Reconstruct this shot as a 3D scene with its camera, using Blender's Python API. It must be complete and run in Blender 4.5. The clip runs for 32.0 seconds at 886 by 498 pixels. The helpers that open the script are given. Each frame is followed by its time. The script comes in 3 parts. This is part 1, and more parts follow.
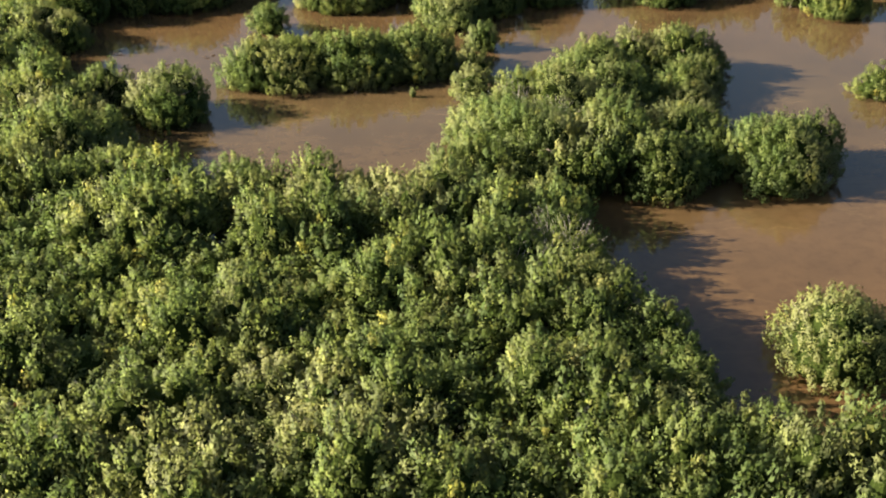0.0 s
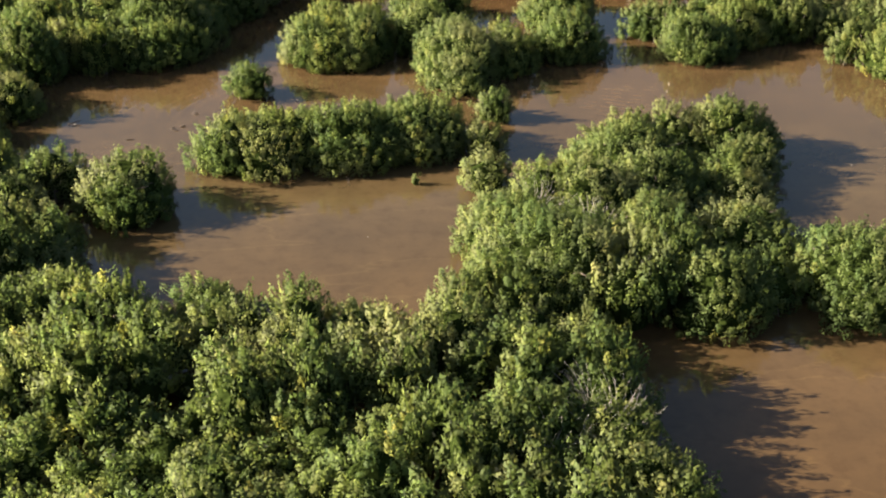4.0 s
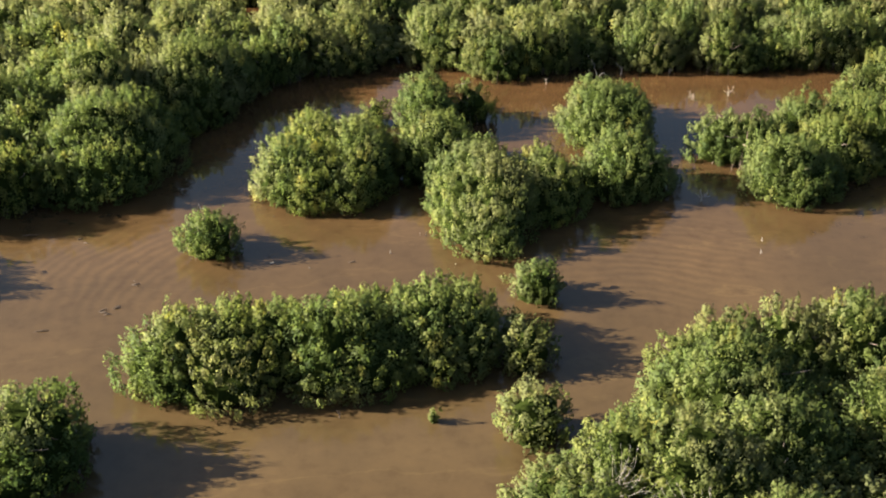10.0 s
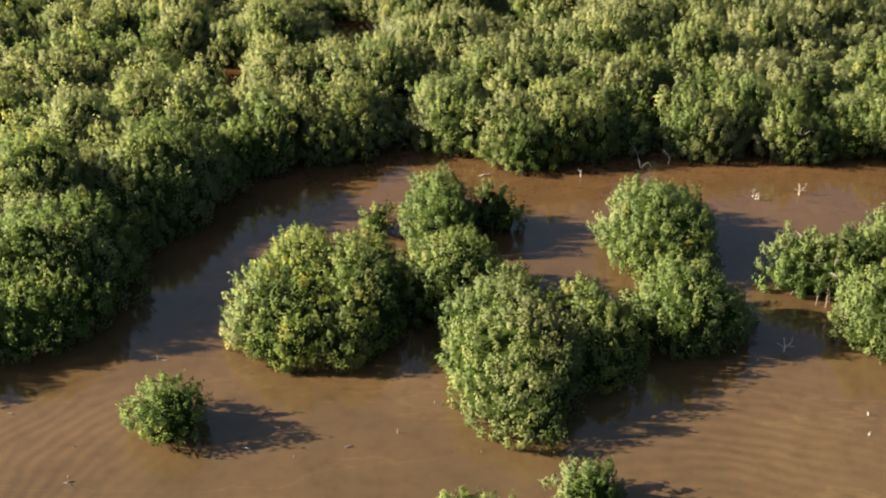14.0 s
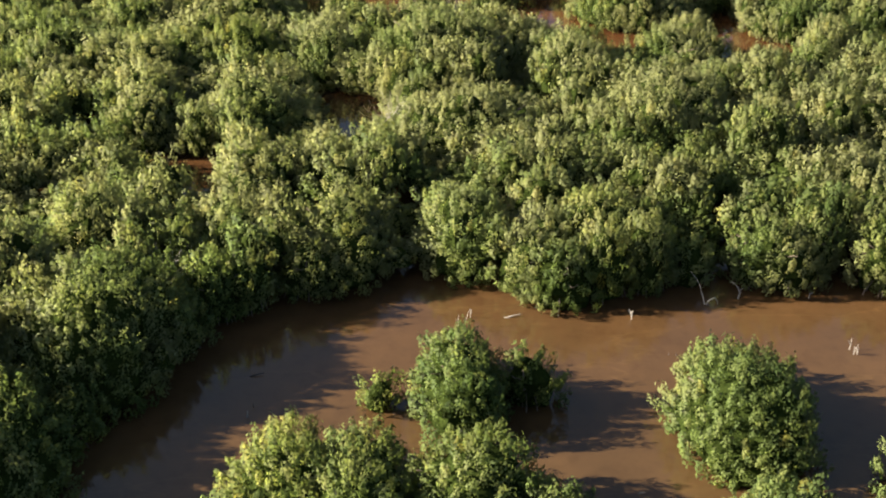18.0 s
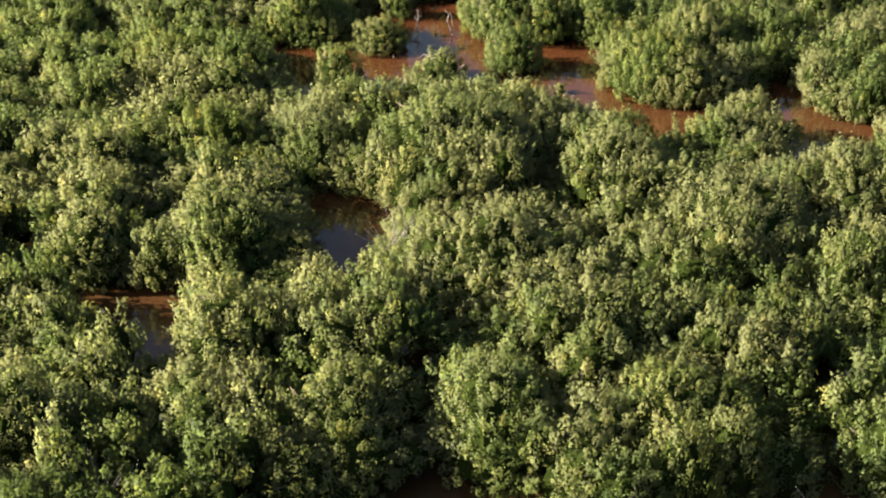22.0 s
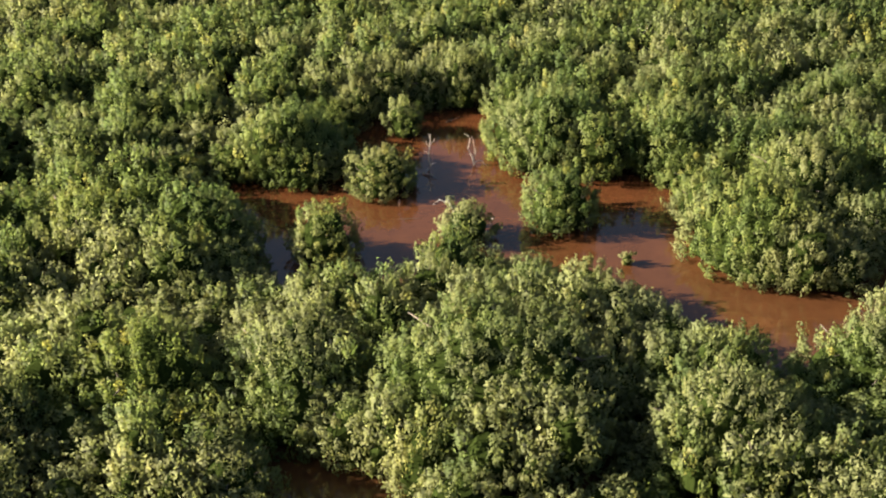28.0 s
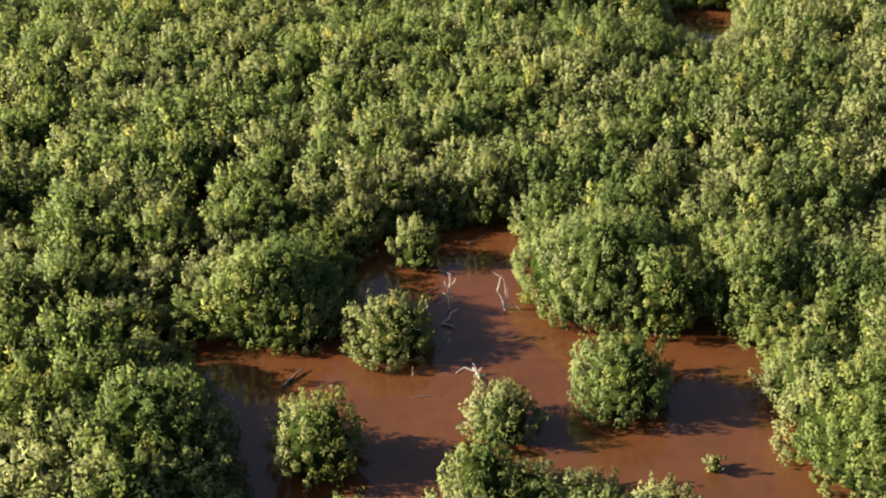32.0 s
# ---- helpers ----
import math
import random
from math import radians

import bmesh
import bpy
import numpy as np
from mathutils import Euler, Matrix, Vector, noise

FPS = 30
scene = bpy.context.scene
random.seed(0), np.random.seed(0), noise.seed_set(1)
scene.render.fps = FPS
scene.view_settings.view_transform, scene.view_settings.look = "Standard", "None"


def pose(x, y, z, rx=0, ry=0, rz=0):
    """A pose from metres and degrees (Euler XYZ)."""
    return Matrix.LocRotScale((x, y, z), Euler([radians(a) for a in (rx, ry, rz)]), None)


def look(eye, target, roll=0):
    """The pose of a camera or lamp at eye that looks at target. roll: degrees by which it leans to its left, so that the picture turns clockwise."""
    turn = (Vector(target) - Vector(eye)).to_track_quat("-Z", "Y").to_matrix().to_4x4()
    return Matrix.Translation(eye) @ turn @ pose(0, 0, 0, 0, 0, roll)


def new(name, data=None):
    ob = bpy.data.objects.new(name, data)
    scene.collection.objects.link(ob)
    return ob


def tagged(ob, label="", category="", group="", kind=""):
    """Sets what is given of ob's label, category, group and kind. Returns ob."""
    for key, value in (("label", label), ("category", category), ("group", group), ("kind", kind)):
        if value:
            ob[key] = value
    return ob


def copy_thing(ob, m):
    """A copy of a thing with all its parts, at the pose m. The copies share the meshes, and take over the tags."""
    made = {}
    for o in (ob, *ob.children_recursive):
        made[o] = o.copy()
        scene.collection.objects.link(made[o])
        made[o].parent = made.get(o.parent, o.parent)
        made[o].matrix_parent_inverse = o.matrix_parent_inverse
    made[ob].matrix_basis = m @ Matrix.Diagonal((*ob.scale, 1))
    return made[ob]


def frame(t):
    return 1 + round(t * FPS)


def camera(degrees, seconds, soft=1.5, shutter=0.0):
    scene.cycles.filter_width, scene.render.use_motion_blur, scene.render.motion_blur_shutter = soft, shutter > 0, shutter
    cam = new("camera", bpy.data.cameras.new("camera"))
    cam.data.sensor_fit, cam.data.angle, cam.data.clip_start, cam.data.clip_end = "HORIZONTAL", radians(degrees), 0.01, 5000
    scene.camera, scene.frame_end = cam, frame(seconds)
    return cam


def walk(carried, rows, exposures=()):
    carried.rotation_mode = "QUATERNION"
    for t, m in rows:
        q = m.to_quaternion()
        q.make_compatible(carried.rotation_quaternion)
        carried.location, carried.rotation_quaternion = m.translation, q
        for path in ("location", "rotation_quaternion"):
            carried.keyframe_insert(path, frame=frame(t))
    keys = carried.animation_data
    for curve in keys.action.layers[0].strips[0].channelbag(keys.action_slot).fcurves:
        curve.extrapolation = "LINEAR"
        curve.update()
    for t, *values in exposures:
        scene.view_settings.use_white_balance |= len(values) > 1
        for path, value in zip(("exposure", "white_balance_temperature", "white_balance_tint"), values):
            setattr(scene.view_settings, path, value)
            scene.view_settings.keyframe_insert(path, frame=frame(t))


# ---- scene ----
cam = camera(40.0, 32.0, soft=2.15)
PATH = [
    (0.0, 0.00, 0.00, 30.01, -1.01, -27.84, 0.95),
    (1.0, -0.10, 3.19, 30.06, -1.09, -27.87, 0.90),
    (2.0, -0.18, 6.73, 30.14, -1.16, -27.92, 0.86),
    (3.0, -0.27, 10.47, 30.24, -1.23, -27.97, 0.84),
    (4.0, -0.38, 14.29, 30.33, -1.28, -28.02, 0.83),
    (5.0, -0.50, 18.18, 30.42, -1.33, -28.07, 0.80),
    (6.0, -0.63, 22.12, 30.49, -1.37, -28.13, 0.75),
    (7.0, -0.76, 26.08, 30.55, -1.42, -28.18, 0.67),
    (8.0, -0.91, 30.04, 30.60, -1.49, -28.24, 0.56),
    (9.0, -1.09, 33.96, 30.65, -1.57, -28.29, 0.42),
    (10.0, -1.27, 37.87, 30.70, -1.67, -28.35, 0.27),
    (11.0, -1.43, 41.78, 30.74, -1.74, -28.40, 0.13),
    (12.0, -1.58, 45.71, 30.77, -1.80, -28.45, -0.00),
    (13.0, -1.73, 49.66, 30.78, -1.85, -28.49, -0.10),
    (14.0, -1.89, 53.64, 30.79, -1.91, -28.53, -0.14),
    (15.0, -2.05, 57.64, 30.80, -1.99, -28.56, -0.14),
    (16.0, -2.22, 61.70, 30.81, -2.09, -28.60, -0.13),
    (17.0, -2.38, 65.80, 30.82, -2.20, -28.64, -0.13),
    (18.0, -2.54, 69.93, 30.84, -2.31, -28.69, -0.14),
    (19.0, -2.68, 74.04, 30.86, -2.40, -28.74, -0.15),
    (20.0, -2.81, 78.12, 30.89, -2.46, -28.79, -0.15),
    (21.0, -2.92, 82.18, 30.90, -2.51, -28.83, -0.12),
    (22.0, -3.02, 86.23, 30.90, -2.55, -28.87, -0.06),
    (23.0, -3.11, 90.27, 30.87, -2.59, -28.90, 0.04),
    (24.0, -3.20, 94.29, 30.83, -2.64, -28.92, 0.12),
    (25.0, -3.27, 98.31, 30.79, -2.69, -28.94, 0.17),
    (26.0, -3.34, 102.40, 30.73, -2.76, -28.94, 0.19),
    (27.0, -3.41, 106.65, 30.64, -2.81, -28.95, 0.20),
    (28.0, -3.46, 111.05, 30.54, -2.85, -28.95, 0.22),
    (29.0, -3.51, 115.47, 30.44, -2.87, -28.96, 0.25),
    (30.0, -3.56, 119.75, 30.38, -2.88, -28.95, 0.33),
    (31.0, -3.62, 123.82, 30.35, -2.89, -28.95, 0.43),
    (32.0, -3.70, 127.67, 30.34, -2.88, -28.94, 0.55),
]
walk(cam, [(t, pose(x, y, z, 90 + pitch, 0, yaw) @ pose(0, 0, 0, 0, 0, -roll)) for t, x, y, z, yaw, pitch, roll in PATH],
     exposures=[(0.0, 2.38), (32.0, 2.38)])

# ---- light: a low, slightly warm sun from the west and a clear sky ----
SUN_HEIGHT, SUN_FROM = 23.0, 176.0        # degrees above the horizon; the sun stands towards -x
world = bpy.data.worlds.new("sky")
scene.world = world
world.use_nodes = True
sky = world.node_tree.nodes.new("ShaderNodeTexSky")
sky.sky_type = "NISHITA"
sky.sun_disc = False
sky.dust_density = 2.5
sky.sun_elevation = radians(SUN_HEIGHT)
sky.sun_rotation = radians(90 - SUN_FROM)
world.node_tree.links.new(sky.outputs[0], world.node_tree.nodes["Background"].inputs[0])
world.node_tree.nodes["Background"].inputs[1].default_value = 0.033
sun_data = bpy.data.lights.new("sun", "SUN")
sun_data.energy, sun_data.angle, sun_data.color = 5.0, radians(0.6), (1.0, 0.87, 0.68)
sun = new("sun", sun_data)
a, b = radians(SUN_FROM), radians(SUN_HEIGHT)
sun.matrix_world = look((60 * math.cos(a) * math.cos(b), 60 * math.sin(a) * math.cos(b) + 90, 60 * math.sin(b)), (0, 90, 0))


# ---- materials ----
def material(name):
    m = bpy.data.materials.new(name)
    m.use_nodes = True
    return m, m.node_tree.nodes, m.node_tree.links, m.node_tree.nodes["Principled BSDF"]


def ramp(nodes, stops):
    r = nodes.new("ShaderNodeValToRGB")
    while len(r.color_ramp.elements) < len(stops):
        r.color_ramp.elements.new(0.5)
    for e, (at, c) in zip(r.color_ramp.elements, stops):
        e.position, e.color = at, (*c, 1)
    return r


def mix(nodes, links, kind, factor, one, two):
    n = nodes.new("ShaderNodeMix")
    n.data_type, n.blend_type = "RGBA", kind
    for value, plug in ((factor, n.inputs[0]), (one, n.inputs[6]), (two, n.inputs[7])):
        if isinstance(value, (int, float)):
            plug.default_value = value
        elif isinstance(value, tuple):
            plug.default_value = (*value, 1)
        else:
            links.new(value, plug)
    return n.outputs[2]


def noise_at(nodes, links, where, scale, detail=3.0, rough=0.55, stretch=None):
    n = nodes.new("ShaderNodeTexNoise")
    n.inputs["Scale"].default_value, n.inputs["Detail"].default_value, n.inputs["Roughness"].default_value = scale, detail, rough
    if stretch:
        mp = nodes.new("ShaderNodeMapping")
        mp.inputs["Scale"].default_value = stretch
        links.new(where, mp.inputs[0])
        where = mp.outputs[0]
    links.new(where, n.inputs["Vector"])
    return n.outputs["Fac"]


def leaf_material(name, stops):
    """Each shoot has its own green, from "tint"; its leaves, its tree and broad patches of the canopy vary it."""
    m, nodes, links, bsdf = material(name)
    geo, info = nodes.new("ShaderNodeNewGeometry"), nodes.new("ShaderNodeObjectInfo")
    shoot = nodes.new("ShaderNodeAttribute")
    shoot.attribute_name = "tint"
    colour = ramp(nodes, stops)
    links.new(shoot.outputs["Fac"], colour.inputs[0])
    leaf = ramp(nodes, [(0.0, (0.87, 0.89, 0.87)), (0.5, (1.0, 1.0, 1.0)), (1.0, (1.14, 1.12, 1.1))])
    links.new(geo.outputs["Random Per Island"], leaf.inputs[0])
    tree = ramp(nodes, [(0.0, (0.84, 0.90, 0.86)), (0.4, (1.0, 1.0, 1.0)), (0.75, (1.06, 1.03, 0.92)), (1.0, (1.14, 1.07, 0.92))])
    links.new(info.outputs["Random"], tree.inputs[0])
    patch = ramp(nodes, [(0.35, (0.86, 0.92, 0.90)), (0.65, (1.14, 1.08, 1.0))])
    links.new(noise_at(nodes, links, geo.outputs["Position"], 0.33, 2.0), patch.inputs[0])
    colour = colour.outputs[0]
    for other in (leaf, tree, patch):
        colour = mix(nodes, links, "MULTIPLY", 1.0, colour, other.outputs[0])
    # dry, greyish stretches of the canopy
    pale = ramp(nodes, [(0.50, (0, 0, 0)), (0.66, (1, 1, 1))])
    split, dry, sum_ = nodes.new("ShaderNodeSeparateXYZ"), nodes.new("ShaderNodeMapRange"), nodes.new("ShaderNodeMath")
    links.new(geo.outputs["Position"], split.inputs[0])
    links.new(split.outputs["Y"], dry.inputs["Value"])
    dry.inputs["From Min"].default_value, dry.inputs["From Max"].default_value, dry.inputs["To Max"].default_value = 112.0, 136.0, 0.12
    fade = nodes.new("ShaderNodeMapRange")
    fade.inputs["From Min"].default_value, fade.inputs["From Max"].default_value, fade.inputs["To Min"].default_value, fade.inputs["To Max"].default_value = 150.0, 172.0, 1.0, 0.35
    links.new(split.outputs["Y"], fade.inputs["Value"])
    both_ends = nodes.new("ShaderNodeMath")
    both_ends.operation = "MULTIPLY"
    links.new(dry.outputs[0], both_ends.inputs[0])
    links.new(fade.outputs[0], both_ends.inputs[1])
    links.new(noise_at(nodes, links, geo.outputs["Position"], 0.17, 3.0), sum_.inputs[0])
    links.new(both_ends.outputs[0], sum_.inputs[1])
    links.new(sum_.outputs[0], pale.inputs[0])
    colour = mix(nodes, links, "MIX", pale.outputs[0], colour, mix(nodes, links, "MIX", 0.5, colour, (0.246, 0.238, 0.128)))
    links.new(colour, bsdf.inputs["Base Color"])
    # leaves that overlap round a shoot are lit as one rounded plume
    lean, turned = nodes.new("ShaderNodeAttribute"), nodes.new("ShaderNodeVectorTransform")
    lean.attribute_name = "lean"
    turned.vector_type, turned.convert_from, turned.convert_to = "NORMAL", "OBJECT", "WORLD"
    links.new(lean.outputs["Vector"], turned.inputs[0])
    links.new(turned.outputs[0], bsdf.inputs["Normal"])
    bsdf.inputs["Roughness"].default_value = 0.6
    bsdf.inputs["Specular IOR Level"].default_value = 0.1
    clear = nodes.new("ShaderNodeBsdfTranslucent")
    links.new(mix(nodes, links, "MULTIPLY", 1.0, colour, (1.15, 1.18, 0.8)), clear.inputs[0])
    both = nodes.new("ShaderNodeMixShader")
    both.inputs[0].default_value = 0.44
    links.new(bsdf.outputs[0], both.inputs[1])
    links.new(clear.outputs[0], both.inputs[2])
    links.new(both.outputs[0], nodes["Material Output"].inputs[0])
    return m


LEAF = leaf_material("mangrove_leaf", [(0.0, (0.080, 0.115, 0.044)), (0.35, (0.112, 0.149, 0.053)), (0.7, (0.143, 0.175, 0.062)), (0.9, (0.172, 0.191, 0.068)), (1.0, (0.25, 0.243, 0.066))])
YELLOWING = leaf_material("yellowing_leaf", [(0.0, (0.17, 0.19, 0.03)), (0.5, (0.24, 0.25, 0.035)), (1.0, (0.31, 0.30, 0.05))])


def bark_material(name, dark, light):
    m, nodes, links, bsdf = material(name)
    co = nodes.new("ShaderNodeTexCoord")
    r = ramp(nodes, [(0.3, dark), (0.7, light)])
    links.new(noise_at(nodes, links, co.outputs["Object"], 9.0, 5.0, 0.65, (1, 1, 0.25)), r.inputs[0])
    links.new(r.outputs[0], bsdf.inputs["Base Color"])
    bump = nodes.new("ShaderNodeBump")
    bump.inputs["Strength"].default_value, bump.inputs["Distance"].default_value = 0.5, 0.01
    links.new(noise_at(nodes, links, co.outputs["Object"], 30.0, 4.0, 0.6, (1, 1, 0.2)), bump.inputs["Height"])
    links.new(bump.outputs[0], bsdf.inputs["Normal"])
    bsdf.inputs["Roughness"].default_value = 0.85
    return m


BARK = bark_material("mangrove_bark", (0.06, 0.045, 0.035), (0.20, 0.16, 0.13))
DRIFT = bark_material("bleached_wood", (0.20, 0.18, 0.16), (0.45, 0.42, 0.38))
# shade in the crowns' gaps put into a colour: near-black, without shine
SHADE_CORE = bark_material("shade_core", (0.010, 0.016, 0.004), (0.028, 0.040, 0.010))
SHADE_CORE.node_tree.nodes["Principled BSDF"].inputs["Specular IOR Level"].default_value = 0.0
SODDEN = bark_material("sodden_wood", (0.025, 0.018, 0.014), (0.09, 0.065, 0.05))


def water_material():
    m, nodes, links, bsdf = material("silty_water")
    geo = nodes.new("ShaderNodeNewGeometry")
    split = nodes.new("ShaderNodeSeparateXYZ")
    links.new(geo.outputs["Position"], split.inputs[0])
    along = nodes.new("ShaderNodeMapRange")
    along.inputs["From Min"].default_value, along.inputs["From Max"].default_value = 45.0, 175.0
    links.new(split.outputs["Y"], along.inputs["Value"])
    # the silt turns from tan to a tannin-stained red-brown, lagoon by lagoon
    silt = ramp(nodes, [(0.0, (0.077, 0.0460, 0.0215)), (0.25, (0.069, 0.0480, 0.0243)), (0.57, (0.064, 0.0358, 0.0162)), (1.0, (0.061, 0.0225, 0.0093))])
    links.new(along.outputs[0], silt.inputs[0])
    cloud = ramp(nodes, [(0.3, (0.80, 0.80, 0.80)), (0.7, (1.18, 1.15, 1.1))])
    links.new(noise_at(nodes, links, geo.outputs["Position"], 0.16, 6.0, 0.6), cloud.inputs[0])
    colour = mix(nodes, links, "MULTIPLY", 1.0, silt.outputs[0], cloud.outputs[0])
    # threads of scum where the currents meet, and stirred silt on the bottom
    thread = nodes.new("ShaderNodeMath")
    thread.operation = "COMPARE"
    links.new(noise_at(nodes, links, geo.outputs["Position"], 0.07, 7.0, 0.55, (0.45, 1.5, 1)), thread.inputs[0])
    thread.inputs[1].default_value, thread.inputs[2].default_value = 0.5, 0.004
    broken = nodes.new("ShaderNodeMath")
    broken.operation = "MULTIPLY"
    links.new(thread.outputs[0], broken.inputs[0])
    links.new(noise_at(nodes, links, geo.outputs["Position"], 0.9, 4.0), broken.inputs[1])
    colour = mix(nodes, links, "MIX", broken.outputs[0], colour, mix(nodes, links, "MULTIPLY", 1.0, colour, (1.26, 1.29, 1.22)))
    grit = ramp(nodes, [(0.35, (0.82, 0.8, 0.78)), (0.5, (1, 1, 1)), (0.72, (1.12, 1.1, 1.06))])
    links.new(noise_at(nodes, links, geo.outputs["Position"], 1.1, 8.0, 0.68), grit.inputs[0])
    colour = mix(nodes, links, "MULTIPLY", 0.8, colour, grit.outputs[0])
    links.new(colour, bsdf.inputs["Base Color"])
    bsdf.inputs["Roughness"].default_value = 0.04
    bsdf.inputs["IOR"].default_value = 1.39
    # small ripples, with curved trains of longer ones in places
    wave = nodes.new("ShaderNodeTexWave")
    wave.inputs["Scale"].default_value, wave.inputs["Distortion"].default_value, wave.inputs["Detail"].default_value = 0.35, 9.0, 2.0
    wave.inputs["Detail Scale"].default_value = 0.35
    links.new(geo.outputs["Position"], wave.inputs["Vector"])
    where = ramp(nodes, [(0.52, (0, 0, 0)), (0.68, (1, 1, 1))])
    links.new(noise_at(nodes, links, geo.outputs["Position"], 0.06, 2.0), where.inputs[0])
    train = mix(nodes, links, "MULTIPLY", 1.0, wave.outputs["Color"], where.outputs[0])
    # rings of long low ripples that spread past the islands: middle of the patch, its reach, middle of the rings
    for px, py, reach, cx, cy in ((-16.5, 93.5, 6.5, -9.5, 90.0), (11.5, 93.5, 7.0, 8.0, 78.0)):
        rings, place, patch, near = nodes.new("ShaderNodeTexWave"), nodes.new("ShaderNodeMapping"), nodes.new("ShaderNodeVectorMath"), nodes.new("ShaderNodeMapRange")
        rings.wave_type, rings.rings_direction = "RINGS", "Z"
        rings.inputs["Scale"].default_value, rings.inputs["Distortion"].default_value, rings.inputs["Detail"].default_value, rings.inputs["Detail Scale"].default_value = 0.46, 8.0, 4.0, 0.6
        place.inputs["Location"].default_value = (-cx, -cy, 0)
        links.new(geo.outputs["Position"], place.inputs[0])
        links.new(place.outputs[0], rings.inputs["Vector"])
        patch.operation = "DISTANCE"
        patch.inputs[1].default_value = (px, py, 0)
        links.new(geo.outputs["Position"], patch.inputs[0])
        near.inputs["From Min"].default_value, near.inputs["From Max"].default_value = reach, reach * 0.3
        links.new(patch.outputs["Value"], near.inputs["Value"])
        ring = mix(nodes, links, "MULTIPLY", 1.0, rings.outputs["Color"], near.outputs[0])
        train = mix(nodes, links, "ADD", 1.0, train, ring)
        # the ripple crests are painted lighter into the water colour, besides the bump
        crest_tint = mix(nodes, links, "MIX", ring, (1.0, 1.0, 1.0), (1.24, 1.22, 1.18))
        colour = mix(nodes, links, "MULTIPLY", 1.0, colour, crest_tint)
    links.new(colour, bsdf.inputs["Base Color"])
    small = noise_at(nodes, links, geo.outputs["Position"], 1.6, 5.0, 0.6)
    height = mix(nodes, links, "ADD", 0.7, small, train)
    bump = nodes.new("ShaderNodeBump")
    bump.inputs["Strength"].default_value, bump.inputs["Distance"].default_value = 0.12, 0.02
    links.new(height, bump.inputs["Height"])
    links.new(bump.outputs[0], bsdf.inputs["Normal"])
    return m


def mud_material():
    m, nodes, links, bsdf = material("lagoon_mud")
    geo = nodes.new("ShaderNodeNewGeometry")
    r = ramp(nodes, [(0.3, (0.07, 0.045, 0.03)), (0.7, (0.13, 0.085, 0.055))])
    links.new(noise_at(nodes, links, geo.outputs["Position"], 0.8, 6.0), r.inputs[0])
    links.new(r.outputs[0], bsdf.inputs["Base Color"])
    bsdf.inputs["Roughness"].default_value = 0.9
    return m


WATER, MUD = water_material(), mud_material()


# ---- mesh helpers ----
def mesh_from(name, verts, faces, mat, smooth=False):
    me = bpy.data.meshes.new(name)
    me.from_pydata(verts, [], faces)
    me.materials.append(mat)
    if smooth:
        me.polygons.foreach_set("use_smooth", [True] * len(me.polygons))
    me.update()
    return me


def part(name, me, parent, label=""):
    ob = new(name, me)
    ob.parent = parent
    return tagged(ob, label)


def tube(verts, faces, line, radii, sides=6):
    """A tapered, bent round bar along a line, added to verts and faces."""
    first = len(verts)
    for k, p in enumerate(line):
        ahead = (line[min(k + 1, len(line) - 1)] - line[max(k - 1, 0)]).normalized()
        side = ahead.cross(Vector((0.31, 0.9, 0.2))).normalized()
        up = side.cross(ahead)
        for s in range(sides):
            w = 2 * math.pi * s / sides
            verts.append(p + radii[k] * (math.cos(w) * side + math.sin(w) * up))
    for k in range(len(line) - 1):
        for s in range(sides):
            i, j = first + k * sides + s, first + k * sides + (s + 1) % sides
            faces.append((i, j, j + sides, i + sides))
    faces.append(tuple(range(first + (len(line) - 1) * sides, first + len(line) * sides)))


def bent(start, end, rng, wander, steps=4):
    start, end = Vector(start), Vector(end)
    out = []
    for k in range(steps + 1):
        f = k / steps
        p = start.lerp(end, f)
        if 0 < k < steps:
            p = p + Vector((rng.uniform(-1, 1), rng.uniform(-1, 1), rng.uniform(-1, 1))) * wander
        out.append(p)
    return out


# ---- the ground: mud under one sheet of shallow silty water ----
def sheet(name, z, mat, label, category, reach=2600.0):
    ob = new(name, mesh_from(name, [(-reach, -reach, z), (reach, -reach, z), (reach, reach, z), (-reach, reach, z)], [(0, 1, 2, 3)], mat))
    return tagged(ob, label, category, kind="structure")


sheet("ground", -0.45, MUD, "dark lagoon mud lying under the shallow water", "ground")
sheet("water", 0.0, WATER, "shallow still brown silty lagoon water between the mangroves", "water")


# ---- mangroves ----
def dome(u, v, r, deep, h, low, seed):
    """A point of a crown's lumpy outside and its normal; u round it, v from skirt (0) to top (1)."""
    a = v * math.pi / 2
    flat = Vector((math.cos(u), math.sin(u), 0))
    flat = Vector((flat.x * r, flat.y * deep, 0))
    p = flat * math.cos(a) ** 1.18 + Vector((0, 0, low + (h - low) * math.sin(a) ** 1.12))
    n = (Vector((flat.x / r**2, flat.y / deep**2, 0)) * math.cos(a) + Vector((0, 0, math.sin(a) / max(h - low, 0.3)))).normalized()
    lump = noise.noise(p * 0.45 + Vector((0, 0, seed))) * 0.8 * min(1.0, r / 2.6) + noise.noise(p * 0.95 + Vector((seed, 0, 0))) * 0.5
    return p + n * lump * min(1.0, r * 0.7), n


